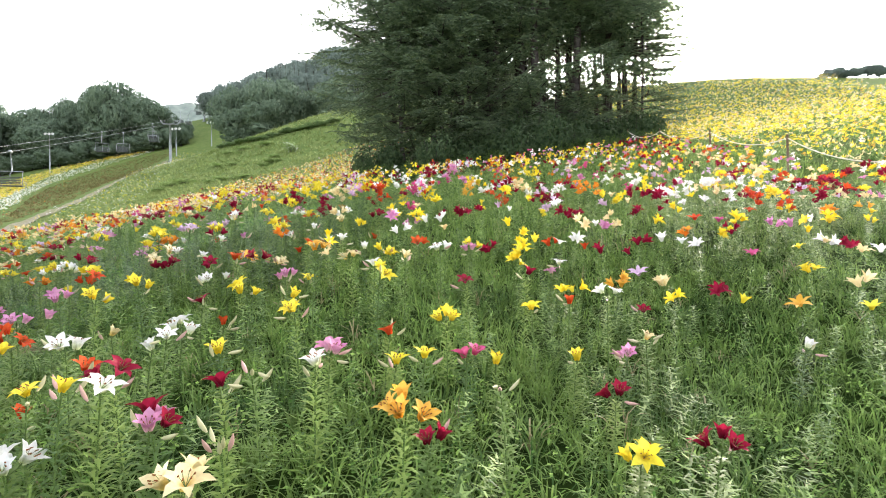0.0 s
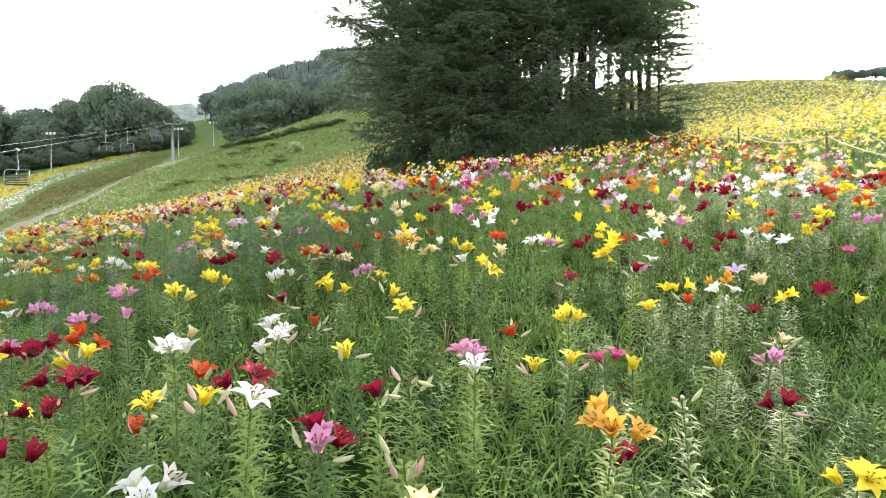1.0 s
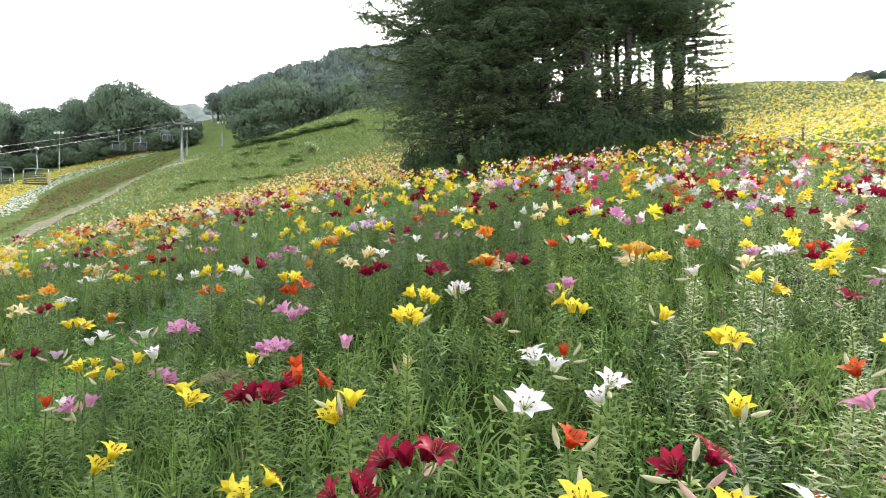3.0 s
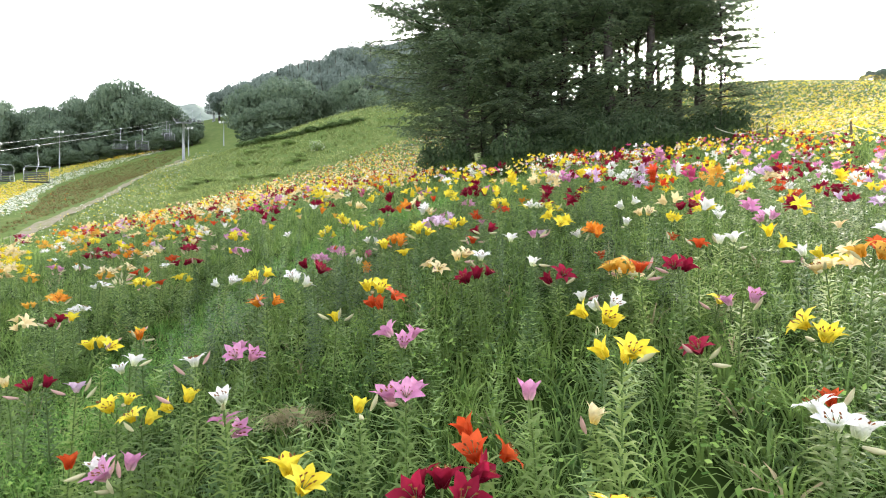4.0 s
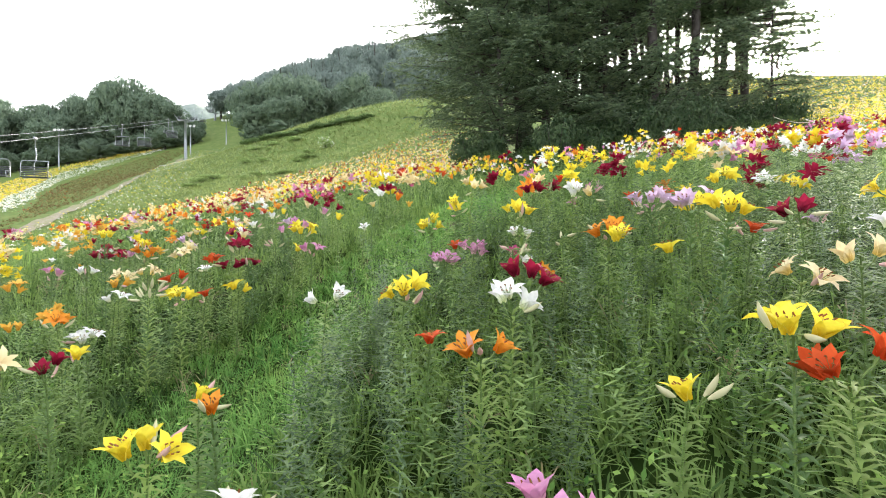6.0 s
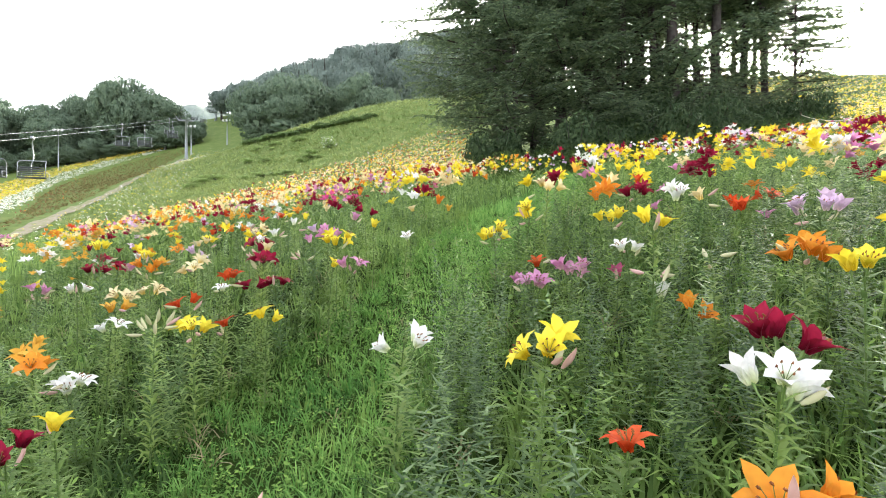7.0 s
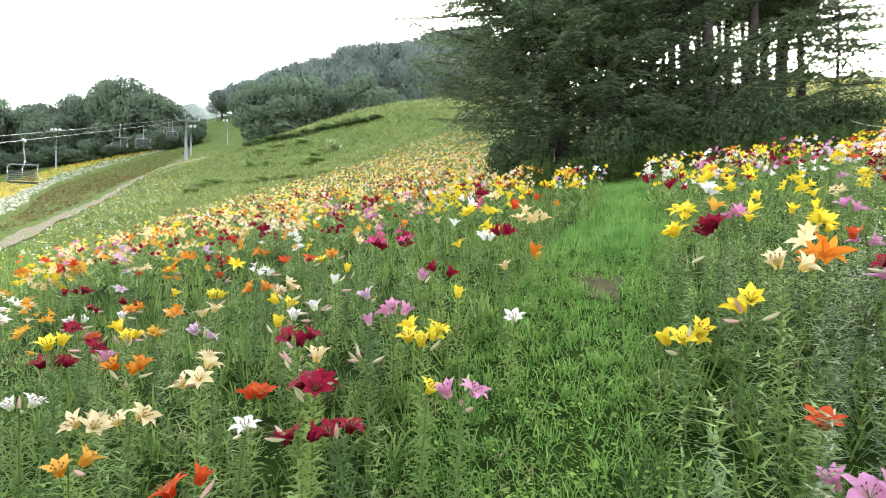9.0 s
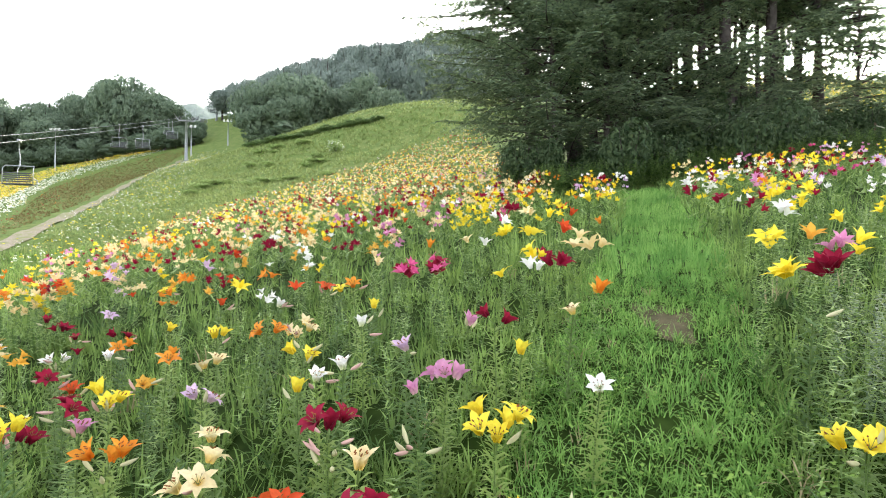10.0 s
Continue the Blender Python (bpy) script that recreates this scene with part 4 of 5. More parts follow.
ARCH = arch_piece(15)
BL = blade_piece(3, 0.34, 0.0065)
BL2 = blade_piece(2, 0.34, 0.0085)
BL3 = blade_piece(2, 0.34, 0.007)
BL1 = blade_piece(1, 0.5, 0.02)
x, y = spread(-16, 10, -6, 1.2, 14, lambda a, b: b < 1.3)
tufts("grass", "grass around the foot of the lily bed", x, y, BL1, 0.8, rng.uniform(0.4, 0.8, len(x)), [M_GRASS])
x, y = spread(-22, -9.5, 1, 16, 14, lambda a, b: a < edge_x(b) + 1.2)
tufts("grass", "grass below the lily bed", x, y, BL1, 0.8, rng.uniform(0.4, 0.8, len(x)), [M_GRASS])
x, y = spread(-10.5, -3, 2.0, 9, 50, lambda a, b: b > 0)
tufts("grass", "low dense grass on the ground", x, y, BL1, 0.4, rng.uniform(0.2, 0.45, len(x)), [M_GRASS])
lawn = lambda a, b: path_off(a, b) < 0.75
rough_ = lambda a, b: path_off(a, b) >= 0.62
x, y = spread(-10, 5, 0.9, 7.5, 16, rough_)
tufts("grass", "long green grass between the lilies", x, y, BL, 1.0, rng.uniform(0.5, 1.0, len(x)), [M_GRASS, M_DRY])
x, y = spread(-10, 5, 0.9, 7.5, 62, rough_)
tufts("grass", "soft bowing grass between the lilies", x, y, ARCH, rng.uniform(0.65, 1.15, len(x)), rng.uniform(0.6, 1.25, len(x)), [M_GRASS, M_DRY])
x, y = spread(-11, -2, 7.5, 11, 46, rough_)
tufts("grass", "long green grass beside the path", x, y, ARCH, rng.uniform(0.7, 1.1, len(x)), rng.uniform(0.6, 1.2, len(x)), [M_GRASS, M_DRY])
x, y = spread(-14, 8, 7.5, 14, 20, lambda a, b: rough_(a, b) & ((a < -11) | (a > -2) | (b > 11)))
tufts("grass", "long green grass under the lilies", x, y, BL2, 1.2, rng.uniform(0.6, 1.1, len(x)), [M_GRASS, M_DRY])
bare = lambda a, b: np.hypot((a + 4.62) / 0.2, (b - 12.0) / 0.42) + 0.3 * np.sin(9 * a + 4 * b)
x, y = spread(-9.5, -3, 4, 13, 190, lambda a, b: lawn(a, b) & (bare(a, b) > 0.4))
tufts("grass", "short green grass of the trodden path", x, y, BL3, 0.7, rng.uniform(0.2, 0.55, len(x)), [M_PATH, M_DRY])
x, y = spread(-9.5, -3, 4, 13.5, 62, lambda a, b: lawn(a, b) & (bare(a, b) > 0.65))
tufts("grass", "soft green tufts in the grass path", x, y, ARCH, rng.uniform(0.45, 0.85, len(x)), rng.uniform(0.3, 0.8, len(x)), [M_PATH, M_DRY])
pv = [(-4.62, 12.0, float(land(-4.62, 12.0)) + 0.03)]
for k in range(20):
    a = k * math.pi / 10
    q = 1 + 0.22 * math.sin(3 * a + 1) + 0.12 * math.sin(7 * a)
    bx, by = -4.62 + 0.22 * q * math.cos(a), 12.0 + 0.46 * q * math.sin(a)
    pv.append((bx, by, float(land(bx, by)) + 0.012))
single("bare_earth_patch", mesh_of("bare_earth_patch", pv, [(0, k + 1, (k + 1) % 20 + 1) for k in range(20)], [M_EARTH], smooth=True), "small patch of bare brown earth in the grass path", "earth patch", kind="structure")
x, y = spread(-6.5, 0, 13, 24, 130, lawn)
tufts("grass", "short green grass further up the path", x, y, BL1, 0.45, rng.uniform(0.25, 0.6, len(x)), [M_PATH])
x, y = spread(-13, 9, 3.5, 15, 40, rough_)
tufts("grass", "low grass covering the ground of the bed", x, y, BL1, 0.6, rng.uniform(0.3, 0.6, len(x)), [M_GRASS])
x, y = spread(-30, 11, 14, 30, 14, lambda a, b: path_off(a, b) > 0.6)
tufts("grass", "green grass on the slope", x, y, BL1, 1.0, rng.uniform(0.7, 1.2, len(x)), [M_GRASS])
x, y = spread(10, 34, 8, 42, 6, in_yellow)
tufts("grass", "green grass between the yellow lilies", x, y, BL1, 0.9, rng.uniform(0.5, 0.9, len(x)), [M_GRASS])
x, y = spread(-48, 2, 20, 100, 5, lambda a, b: ((a < edge_x(b) + 0.5) | (b > 62)) & (a > strip_x(b, -1.5)))
tufts("grass", "light green meadow grass on the bank", x, y, BL1, 1.5, rng.uniform(0.5, 1.1, len(x)), [M_MEADOW])

x, y = spread(-84, -26, 28, 122, 6, lambda a, b: (a < strip_x(b, 1.5)) & (a > strip_x(b, np.interp(b, LINE_Y, WHITE_LOW))))
tufts("grass", "dull olive grass between track and beds", x, y, BL1, 1.3, rng.uniform(0.25, 0.6, len(x)), [M_OLIVE])

# low broad-leaved weeds close to the ground
def weed_piece(seed):
    r = np.random.default_rng(seed)
    v, t = [], []
    for k in range(9):
        a, rad, z = r.uniform(0, 6.28), r.uniform(0.02, 0.14), r.uniform(0.05, 0.17)
        c, s = math.cos(a), math.sin(a)
        ln, w = r.uniform(0.03, 0.05), r.uniform(0.012, 0.02)
        o = np.array([rad * c, rad * s, z])
        d, e = np.array([c, s, r.uniform(-0.3, 0.5)]), np.array([-s, c, r.uniform(-0.3, 0.3)])
        i = len(v)
        v += [o, o + d * ln * 0.5 + e * w, o + d * ln, o + d * ln * 0.5 - e * w]
        t += [(i, i + 1, i + 2), (i, i + 2, i + 3)]
    return np.array(v), np.array(t), np.zeros(len(t), int)


x, y = spread(-11, 6, 0.8, 10, 34, lambda a, b: np.sin(1.1 * a + 0.7 * b) + np.sin(0.9 * b - 1.3 * a + 2) > -1.0)
tufts("clover", "low clover and weeds covering the ground", x, y, weed_piece(8), rng.uniform(0.6, 1.05, len(x)), rng.uniform(0.9, 1.7, len(x)), [M_WEED])
x, y = spread(-9.5, -3, 4, 13, 130, lambda a, b: (path_off(a, b) < 0.95) & (bare(a, b) > 0.9))
tufts("clover", "low clover and broad weeds on the grass path", x, y, weed_piece(9), rng.uniform(0.4, 0.75, len(x)), rng.uniform(0.3, 0.7, len(x)), [M_WEED])

# heap of cut dry grass
r = np.random.default_rng(31)
ps = []
for k in range(420):
    a, q = r.uniform(0, 6.28), abs(r.normal(0, 0.5))
    c = np.array([0.34 * q * math.cos(a), 0.22 * q * math.sin(a), 0.10 * math.exp(-q * q) * r.uniform(0.3, 1.0)])
    e = r.uniform(0, 6.28)
    d = np.array([math.cos(e), math.sin(e), r.uniform(-0.15, 0.2)]) * r.uniform(0.08, 0.2)
    ps.append(strip(np.stack([c - d, c + (0, 0, 0.015), c + d]), np.array([0.002, 0.003, 0.001]), (-math.sin(e), math.cos(e), 0), 0.2))
v, t, m = join(ps)
heap = single("hay_heap", mesh_of("hay_heap", v, t, [M_DRY]), "flat heap of dry brown cut grass", "hay heap", kind="stuff")
heap.location = (-4.27, 5.43, float(land(-4.27, 5.43)) + 0.08)
heap.scale = (0.72, 0.72, 0.8)


# ---- larch clump ----
def spray(r, length, droop, n):
    """Needles on a side twig that points along +x: slim drooping tufts."""
    ps_v, ps_t = [], []
    for k in range(n):
        u = (k + r.random()) / n
        px, pz = length * u, -droop * length * u * u
        for s in range(2):
            a = r.uniform(-1.0, 1.0) + (math.pi if s else 0) * 0.0 + (1.1 if s else -1.1)
            ln = r.uniform(0.15, 0.29) * (1.1 - 0.5 * u)
            e = np.array([px + ln * math.cos(a), ln * math.sin(a), pz - r.uniform(-0.01, 0.09)])
            w = r.uniform(0.038, 0.062)
            b = len(ps_v)
            ps_v += [(px - w, 0, pz), (px + w, 0, pz + 0.015), tuple(e)]
            ps_t.append((b, b + 1, b + 2))
    return np.array(ps_v), np.array(ps_t)


def bough_piece(seed, length, full=1.0):
    """A limb with side twigs and needle tufts, pointing along +x, tip lifted or hanging."""
    r = np.random.default_rng(seed)
    u = np.linspace(0, 1, 6)
    sag = r.uniform(0.10, 0.28)
    limb = np.stack([length * u, 0.15 * np.sin(2.5 * u + seed), length * (0.10 * u - sag * u * u + 0.12 * u ** 4)], 1)
    wood = tube(limb, np.linspace(0.012 + 0.011 * length, 0.004, 6), 4)
    vs, ts, n = [], [], 0
    twigs = int(length * 7.5 * full)
    for k in range(twigs):
        f = 0.16 + 0.84 * (k + r.random()) / twigs
        base = np.array([np.interp(f, u, limb[:, i]) for i in range(3)])
        side = 1 if k % 2 else -1
        az = side * r.uniform(0.5, 1.25)
        ln = length * r.uniform(0.16, 0.34) * (1.15 - 0.75 * f) + 0.26
        v, t = spray(r, ln, r.uniform(0.15, 0.6), max(4, int(ln * 7.2)))
        c, s = math.cos(az), math.sin(az)
        v = v @ np.array([[c, s, 0], [-s, c, 0], [0, 0, 1]]) + base
        vs.append(v), ts.append(t + n)
        n += len(v)
    return wood, (np.concatenate(vs), np.concatenate(ts), np.zeros(sum(len(t) for t in ts), int))


BOUGHS = [bough_piece(300 + k, ln) for k, ln in enumerate((1.4, 1.8, 2.3, 2.8, 3.3, 3.8, 4.4, 5.0))]
BOUGH_MESH = []
for wood, green in BOUGHS:
    bv, bt, bm = join([wood, (green[0], green[1], green[2] + 1)])
    BOUGH_MESH.append(mesh_of("bough", bv, bt, [M_BARK, M_NEEDLE], bm))
def twig_piece(seed):
    """A nearly bare dead branch with a few needle tufts."""
    wood, green = bough_piece(seed, 1.5, 0.5)
    r = np.random.default_rng(seed)
    side = [tube([(f * 1.5, 0.03, 0.0), (f * 1.5 + 0.25, s_ * 0.32, -0.1)], [0.009, 0.004], 3) for f, s_ in zip(r.uniform(0.25, 0.95, 8), (1, -1) * 4)]
    return join([wood] + side + [(green[0], green[1][::2], green[2][::2] + 1)])


TWIG_MESH = []
for k in range(4):
    bv, bt, bm = twig_piece(330 + k)
    TWIG_MESH.append(mesh_of("dead_branch", bv, bt, [M_BARK, M_NEEDLE], bm))
BOUGH_LEN = np.array([1.4, 1.8, 2.3, 2.8, 3.3, 3.8, 4.4, 5.0])


def larch(x, y, tall, girth, low, reach, seed, sides=None, dense=1.0, first=0.9):
    """low: height of the lowest living bough; sides: (azimuth, half width) to which low boughs are kept."""
    r = np.random.default_rng(seed)
    z = float(land(x, y))
    tree = thing("larch_tree", "tall larch with dark rough trunk and drooping green boughs", "tree", "clump of larches", at=(x, y, z - 0.1))
    hh = np.linspace(0, tall, 9)
    bend = 0.12 * np.sin(hh * 0.35 + seed)
    tr = tube(np.stack([bend, 0.1 * np.cos(hh * 0.3 + seed), hh], 1), girth * (1 - 0.92 * (hh / tall)) * np.where(hh == 0, 1.25, 1), 9)
    part("trunk", mesh_of("trunk", tr[0], tr[1], [M_BARK], None, True), tree)
    zz = first
    while zz < tall - 0.6:
        zz += r.uniform(0.10, 0.26) / dense * (1.0 if zz < 12.5 else 2.2)
        az = r.uniform(-math.pi, math.pi)
        if zz < low:
            if sides is None:
                if zz > 2.5 and r.random() < 0.5:
                    o = part("dead_branch", TWIG_MESH[r.integers(0, 4)], tree)
                    o.location, o.rotation_euler, k = (float(np.interp(zz, hh, bend)), 0, zz), (0, radians(r.uniform(-12, 14)), az), r.uniform(0.5, 1.2)
                    o.scale = (k, k, k)
                continue
            off = (az - sides[0] + math.pi) % (2 * math.pi) - math.pi
            if abs(off) > sides[1]:
                if zz > 2.5 and r.random() < 0.6:
                    o = part("dead_branch", TWIG_MESH[r.integers(0, 4)], tree)
                    o.location, o.rotation_euler, k = (float(np.interp(zz, hh, bend)), 0, zz), (0, radians(r.uniform(-12, 14)), az), r.uniform(0.5, 1.2)
                    o.scale = (k, k, k)
                continue
        f = zz / tall
        want = reach * min(1.0, 1.55 * max(1 - f, 0.0) ** 0.75 + 0.05) * r.uniform(0.7, 1.12)
        i = int(np.abs(BOUGH_LEN - want).argmin())
        k = want / BOUGH_LEN[i]
        o = part("bough", BOUGH_MESH[i], tree)
        o.location = (float(np.interp(zz, hh, bend)), 0, zz)
        o.rotation_euler = (radians(r.uniform(-15, 15)), radians(r.uniform(-14, 10)), az)
        o.scale = (k, k, k)
    return tree


SW = -2.2
# dense side of the clump
larch(-2.9, 31.0, 16, 0.16, 5.0, 5.2, 1, (math.pi, 2.2), 1.3, 2.6)
larch(-2.2, 28.4, 13, 0.14, 5.0, 3.4, 21, (SW, 2.2), 1.3, 1.6)
larch(-2.0, 34.0, 19, 0.2, 5.0, 5.4, 2, (math.pi, 1.8), 1.2, 3.0)
larch(-1.2, 29.6, 16, 0.15, 6.5, 3.8, 3, (SW, 2.0), 1.4)
larch(-0.4, 31.2, 19, 0.2, 8.0, 4.2, 4, (SW, 1.1), 1.2)
larch(0.0, 28.4, 15, 0.15, 6.5, 3.4, 22, (-1.7, 1.9), 1.4)
larch(0.9, 33.4, 20, 0.22, 8.5, 4.2, 5, (-1.6, 0.6), 1.1)
larch(1.4, 29.6, 18, 0.17, 7.5, 3.4, 6, (-1.9, 1.0), 1.3)
# open side, trunks showing; the lowest living boughs start well above the undergrowth
for k, (x, y, g, low, dense) in enumerate(((1.1, 29.5, 0.27, 6.8, 1.4), (2.65, 32.0, 0.21, 6.4, 1.3), (2.95, 30.0, 0.25, 7.2, 1.2), (4.4, 31.5, 0.23, 7.0, 1.2), (4.6, 30.4, 0.22, 7.6, 1.1), (5.25, 29.5, 0.31, 7.6, 1.1),
                                           (8.05, 33.0, 0.2, 7.6, 1.0), (7.8, 30.5, 0.29, 7.8, 0.95), (9.95, 32.0, 0.24, 7.0, 1.0))):
    larch(x, y, 19, g, low, 3.9, 60 + k, (-1.6, 0.5), dense)
for k, (x, y, g) in enumerate(((5.5, 35.0, 0.15), (8.0, 36.0, 0.16), (10.5, 36.0, 0.17), (11.2, 35.0, 0.16), (2.0, 33.2, 0.14), (4.0, 34.8, 0.15), (6.2, 32.6, 0.13), (6.6, 34.6, 0.14), (3.3, 36.4, 0.17), (7.0, 31.8, 0.12))):
    larch(x, y, 18, g, 7.4, 3.4, 70 + k, None, 0.95)
# right flank, boughs hanging low
larch(11.2, 32.4, 18, 0.2, 5.2, 4.5, 15, (0.0, 1.0), 1.4, 4.0)
larch(12.6, 34.4, 18, 0.18, 5.0, 4.3, 17, (0.2, 1.2), 1.3, 4.0)
larch(9.2, 38.5, 19, 0.2, 8.0, 4.6, 16, (0.3, 1.0), 0.6, 4.0)
larch(13.4, 37.0, 18, 0.17, 6.0, 4.4, 18, None, 0.7)
larch(11.4, 30.4, 9, 0.10, 1.2, 2.6, 19, None, 1.5, 1.2)
# young trees between the trunks
for k, (x, y, tl) in enumerate(((3.2, 37.5, 5.0), (5.2, 38.5, 5.5), (7.4, 38.0, 5.2), (9.4, 36.8, 4.6), (6.2, 34.2, 4.4), (4.2, 36.0, 4.6), (8.2, 35.2, 4.2), (8.8, 37.6, 5.4), (7.0, 40.0, 6.0), (10.4, 39.5, 6.0), (2.4, 34.6, 4.4), (5.9, 31.0, 3.8), (3.6, 32.4, 4.0), (9.0, 31.4, 3.6))):
    larch(x, y, tl, 0.07, 0.8, 2.1, 80 + k, None, 1.5, 0.6)
# back of the clump
larch(0.5, 40.0, 19, 0.2, 6.5, 4.4, 51, None, 0.8)
larch(4.0, 41.0, 19, 0.2, 4.0, 4.4, 52, None, 1.0)
larch(8.0, 42.0, 19, 0.2, 6.0, 4.0, 53, None, 0.7)
larch(6.8, 40.2, 18, 0.18, 4.0, 3.6, 57, None, 0.9)
larch(6.0, 44.0, 18, 0.18, 5.0, 4.0, 55, None, 0.8)
larch(10.5, 44.0, 18, 0.18, 8.0, 4.0, 56, None, 0.5)
larch(12.8, 38.0, 18, 0.18, 7.0, 4.4, 54, None, 1.0)
# young trees at the foot of the open side
for k, (x, y, tl) in enumerate(((2.6, 28.6, 5.5), (4.4, 28.4, 5.0), (6.3, 28.9, 5.0))):
    larch(x, y, tl, 0.07, 1.0, 1.9, 40 + k, (SW, 3.2), 1.6)


# ---- shrubs ----
def clump_piece(n, size, seed, flat=1.0, leaf=0.1, single_tri=False, shell=(0.55, 1.05), lumps=14, layered=1.0):
    """Leaves of a bushy mass, in lumps, denser to the outside."""
    r = np.random.default_rng(seed)
    cs = r.normal(0, 1, (lumps, 3))
    cs *= (0.62 * r.uniform(0.25, 1.0, lumps) ** 0.5 / np.linalg.norm(cs, axis=1))[:, None] * np.array((1, 1, 0.75))
    rads = r.uniform(0.3, 0.5, lumps)
    pick = r.choice(lumps, n, p=rads ** 2 / (rads ** 2).sum())
    d = r.normal(0, 1, (n, 3))
    d /= np.linalg.norm(d, axis=1, keepdims=True)
    p = cs[pick] + d * (1, 1, layered) * (rads[pick] * r.uniform(*shell, n) ** 0.5)[:, None]
    face = d + r.normal(0, 0.42, (n, 3))
    a = np.cross(face, r.normal(0, 1, (n, 3)))
    a *= (leaf * r.uniform(0.6, 1.3, n) / np.linalg.norm(a, axis=1))[:, None]
    b = np.cross(a, face)
    b *= (leaf * r.uniform(0.3, 0.5, n) / np.linalg.norm(b, axis=1))[:, None]
    k = np.arange(n)
    if single_tri:
        v = np.stack([p - a * 0.5 - b * 0.7, p - a * 0.5 + b * 0.7, p + a * 0.6], 1).reshape(-1, 3)
        t = np.stack([3 * k, 3 * k + 1, 3 * k + 2], 1)
    else:
        v = np.stack([p - a * 0.5, p + b * 0.5, p + a * 0.5, p - b * 0.5], 1).reshape(-1, 3)
        t = np.concatenate([np.stack([4 * k, 4 * k + 1, 4 * k + 2], 1), np.stack([4 * k, 4 * k + 2, 4 * k + 3], 1)])
    return v * size * (1, 1, flat), t, np.zeros(len(t), int)


SHRUBS = []
for k in range(5):
    g = clump_piece(1500, 1.0, 400 + k, 0.85, 0.135, True, lumps=11)
    g = (g[0] + (0, 0, 0.62), g[1], g[2])
    tw = join([tube([(0, 0, 0), (0.3 * math.cos(a), 0.3 * math.sin(a), 0.55), (0.55 * math.cos(a), 0.55 * math.sin(a), 1.0)], [0.025, 0.015, 0.005], 5) for a in np.arange(0, 6.2, 1.05) + k])
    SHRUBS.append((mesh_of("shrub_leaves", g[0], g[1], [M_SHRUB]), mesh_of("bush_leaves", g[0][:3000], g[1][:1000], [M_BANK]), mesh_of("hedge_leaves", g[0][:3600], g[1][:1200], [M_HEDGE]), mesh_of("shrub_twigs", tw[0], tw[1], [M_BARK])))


def shrub(x, y, size, tall, seed, label="leafy green shrub under the larches", group="shrubs under the larches"):
    b = thing("shrub", label, "shrub", group, at=(x, y, float(land(x, y)) - 0.05))
    b.rotation_euler[2] = seed * 1.7
    b.scale = (size, size, tall)
    tagged(part("woody_base", SHRUBS[seed % 5][3], b), kind="stuff")
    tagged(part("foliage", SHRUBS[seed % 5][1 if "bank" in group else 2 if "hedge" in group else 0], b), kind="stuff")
    return b


r = random.Random(12)
for k in range(48):
    u = k / 47
    x = -3.4 + 13.2 * u + r.uniform(-0.5, 0.5)
    y = 25.2 + 1.4 * abs(u - 0.5) + 0.08 * x + r.uniform(-0.6, 3.2)
    shrub(x, y, r.uniform(0.8, 1.4), r.uniform(0.5, 2.0) * (0.75 if u > 0.8 else 1), k)
for k in range(14):
    shrub(r.uniform(7.0, 12.2), r.uniform(28.5, 34), r.uniform(0.9, 1.5), r.uniform(1.0, 2.2), k)
for k in range(10):
    shrub(r.uniform(-3.9, -2.2), r.uniform(26, 32), r.uniform(0.7, 1.0), r.uniform(0.6, 1.2), k)
for k in range(26):
    u = k / 25
    shrub(0.6 + 10.4 * u + r.uniform(-0.4, 0.4), 27.4 + 0.12 * u * 10 + r.uniform(-0.4, 1.6), r.uniform(0.9, 1.4), r.uniform(1.5, 2.5) * (0.8 if u > 0.75 else 1), k + 3)
x, y = spread(-4.2, 11.5, 23.2, 27.0, 26, lambda a, b: b > 23.9 + 0.09 * a + 0.25 * np.sin(2.3 * a))
v, t, m = scatter(foliage_piece(0.74, 34, 64, 1, 0.16, 0.15, 0.024), placed(x, y, land(x, y), 1.1, rng.uniform(0, 6.28, len(x)), rng.uniform(0, 0.2, len(x)), rng.uniform(0, 6.28, len(x)), rng.uniform(0.7, 1.6, len(x))))
single("weeds", mesh_of("weeds", v, t, [M_FRINGE]), "tall green nettles and weeds along the edge of the larches", "weeds", kind="stuff")
# hedge along the spur and low bushes on the bank
for k in range(46):
    u = k / 45
    x = -32 + 17.5 * u + r.uniform(-0.3, 0.3)
    y = float(np.interp(x, [-32, -29.7, -24, -14], [75.5, 73.6, 69.4, 69.2])) + r.uniform(-0.5, 0.9)
    shrub(x, y, r.uniform(0.9, 1.4), r.uniform(0.3, 0.62) * (1 - 0.35 * u), k, "dark green bush of the hedge along the spur", "hedge of the spur")
for k in range(18):
    x, y = r.uniform(-28, -14.5), r.uniform(47, 67.5)
    if x < edge_x(y) - 1.5:
        shrub(x, y, r.uniform(0.8, 1.9), r.uniform(0.2, 0.42), k, "low light green bush in the meadow bank", "bushes on the bank")
bush = shrub(-17.3, 60.3, 1.25, 0.95, 2, "green bush with small white flowers in the meadow", "bushes on the bank")
g = clump_piece(170, 1.04, 402, 0.85, 0.13, True, (0.9, 1.1), 11)
tagged(part("blossom", mesh_of("blossom", g[0] + (0, 0, 0.62), g[1], [PETAL["white"]]), bush, "small white blossoms"), kind="stuff")


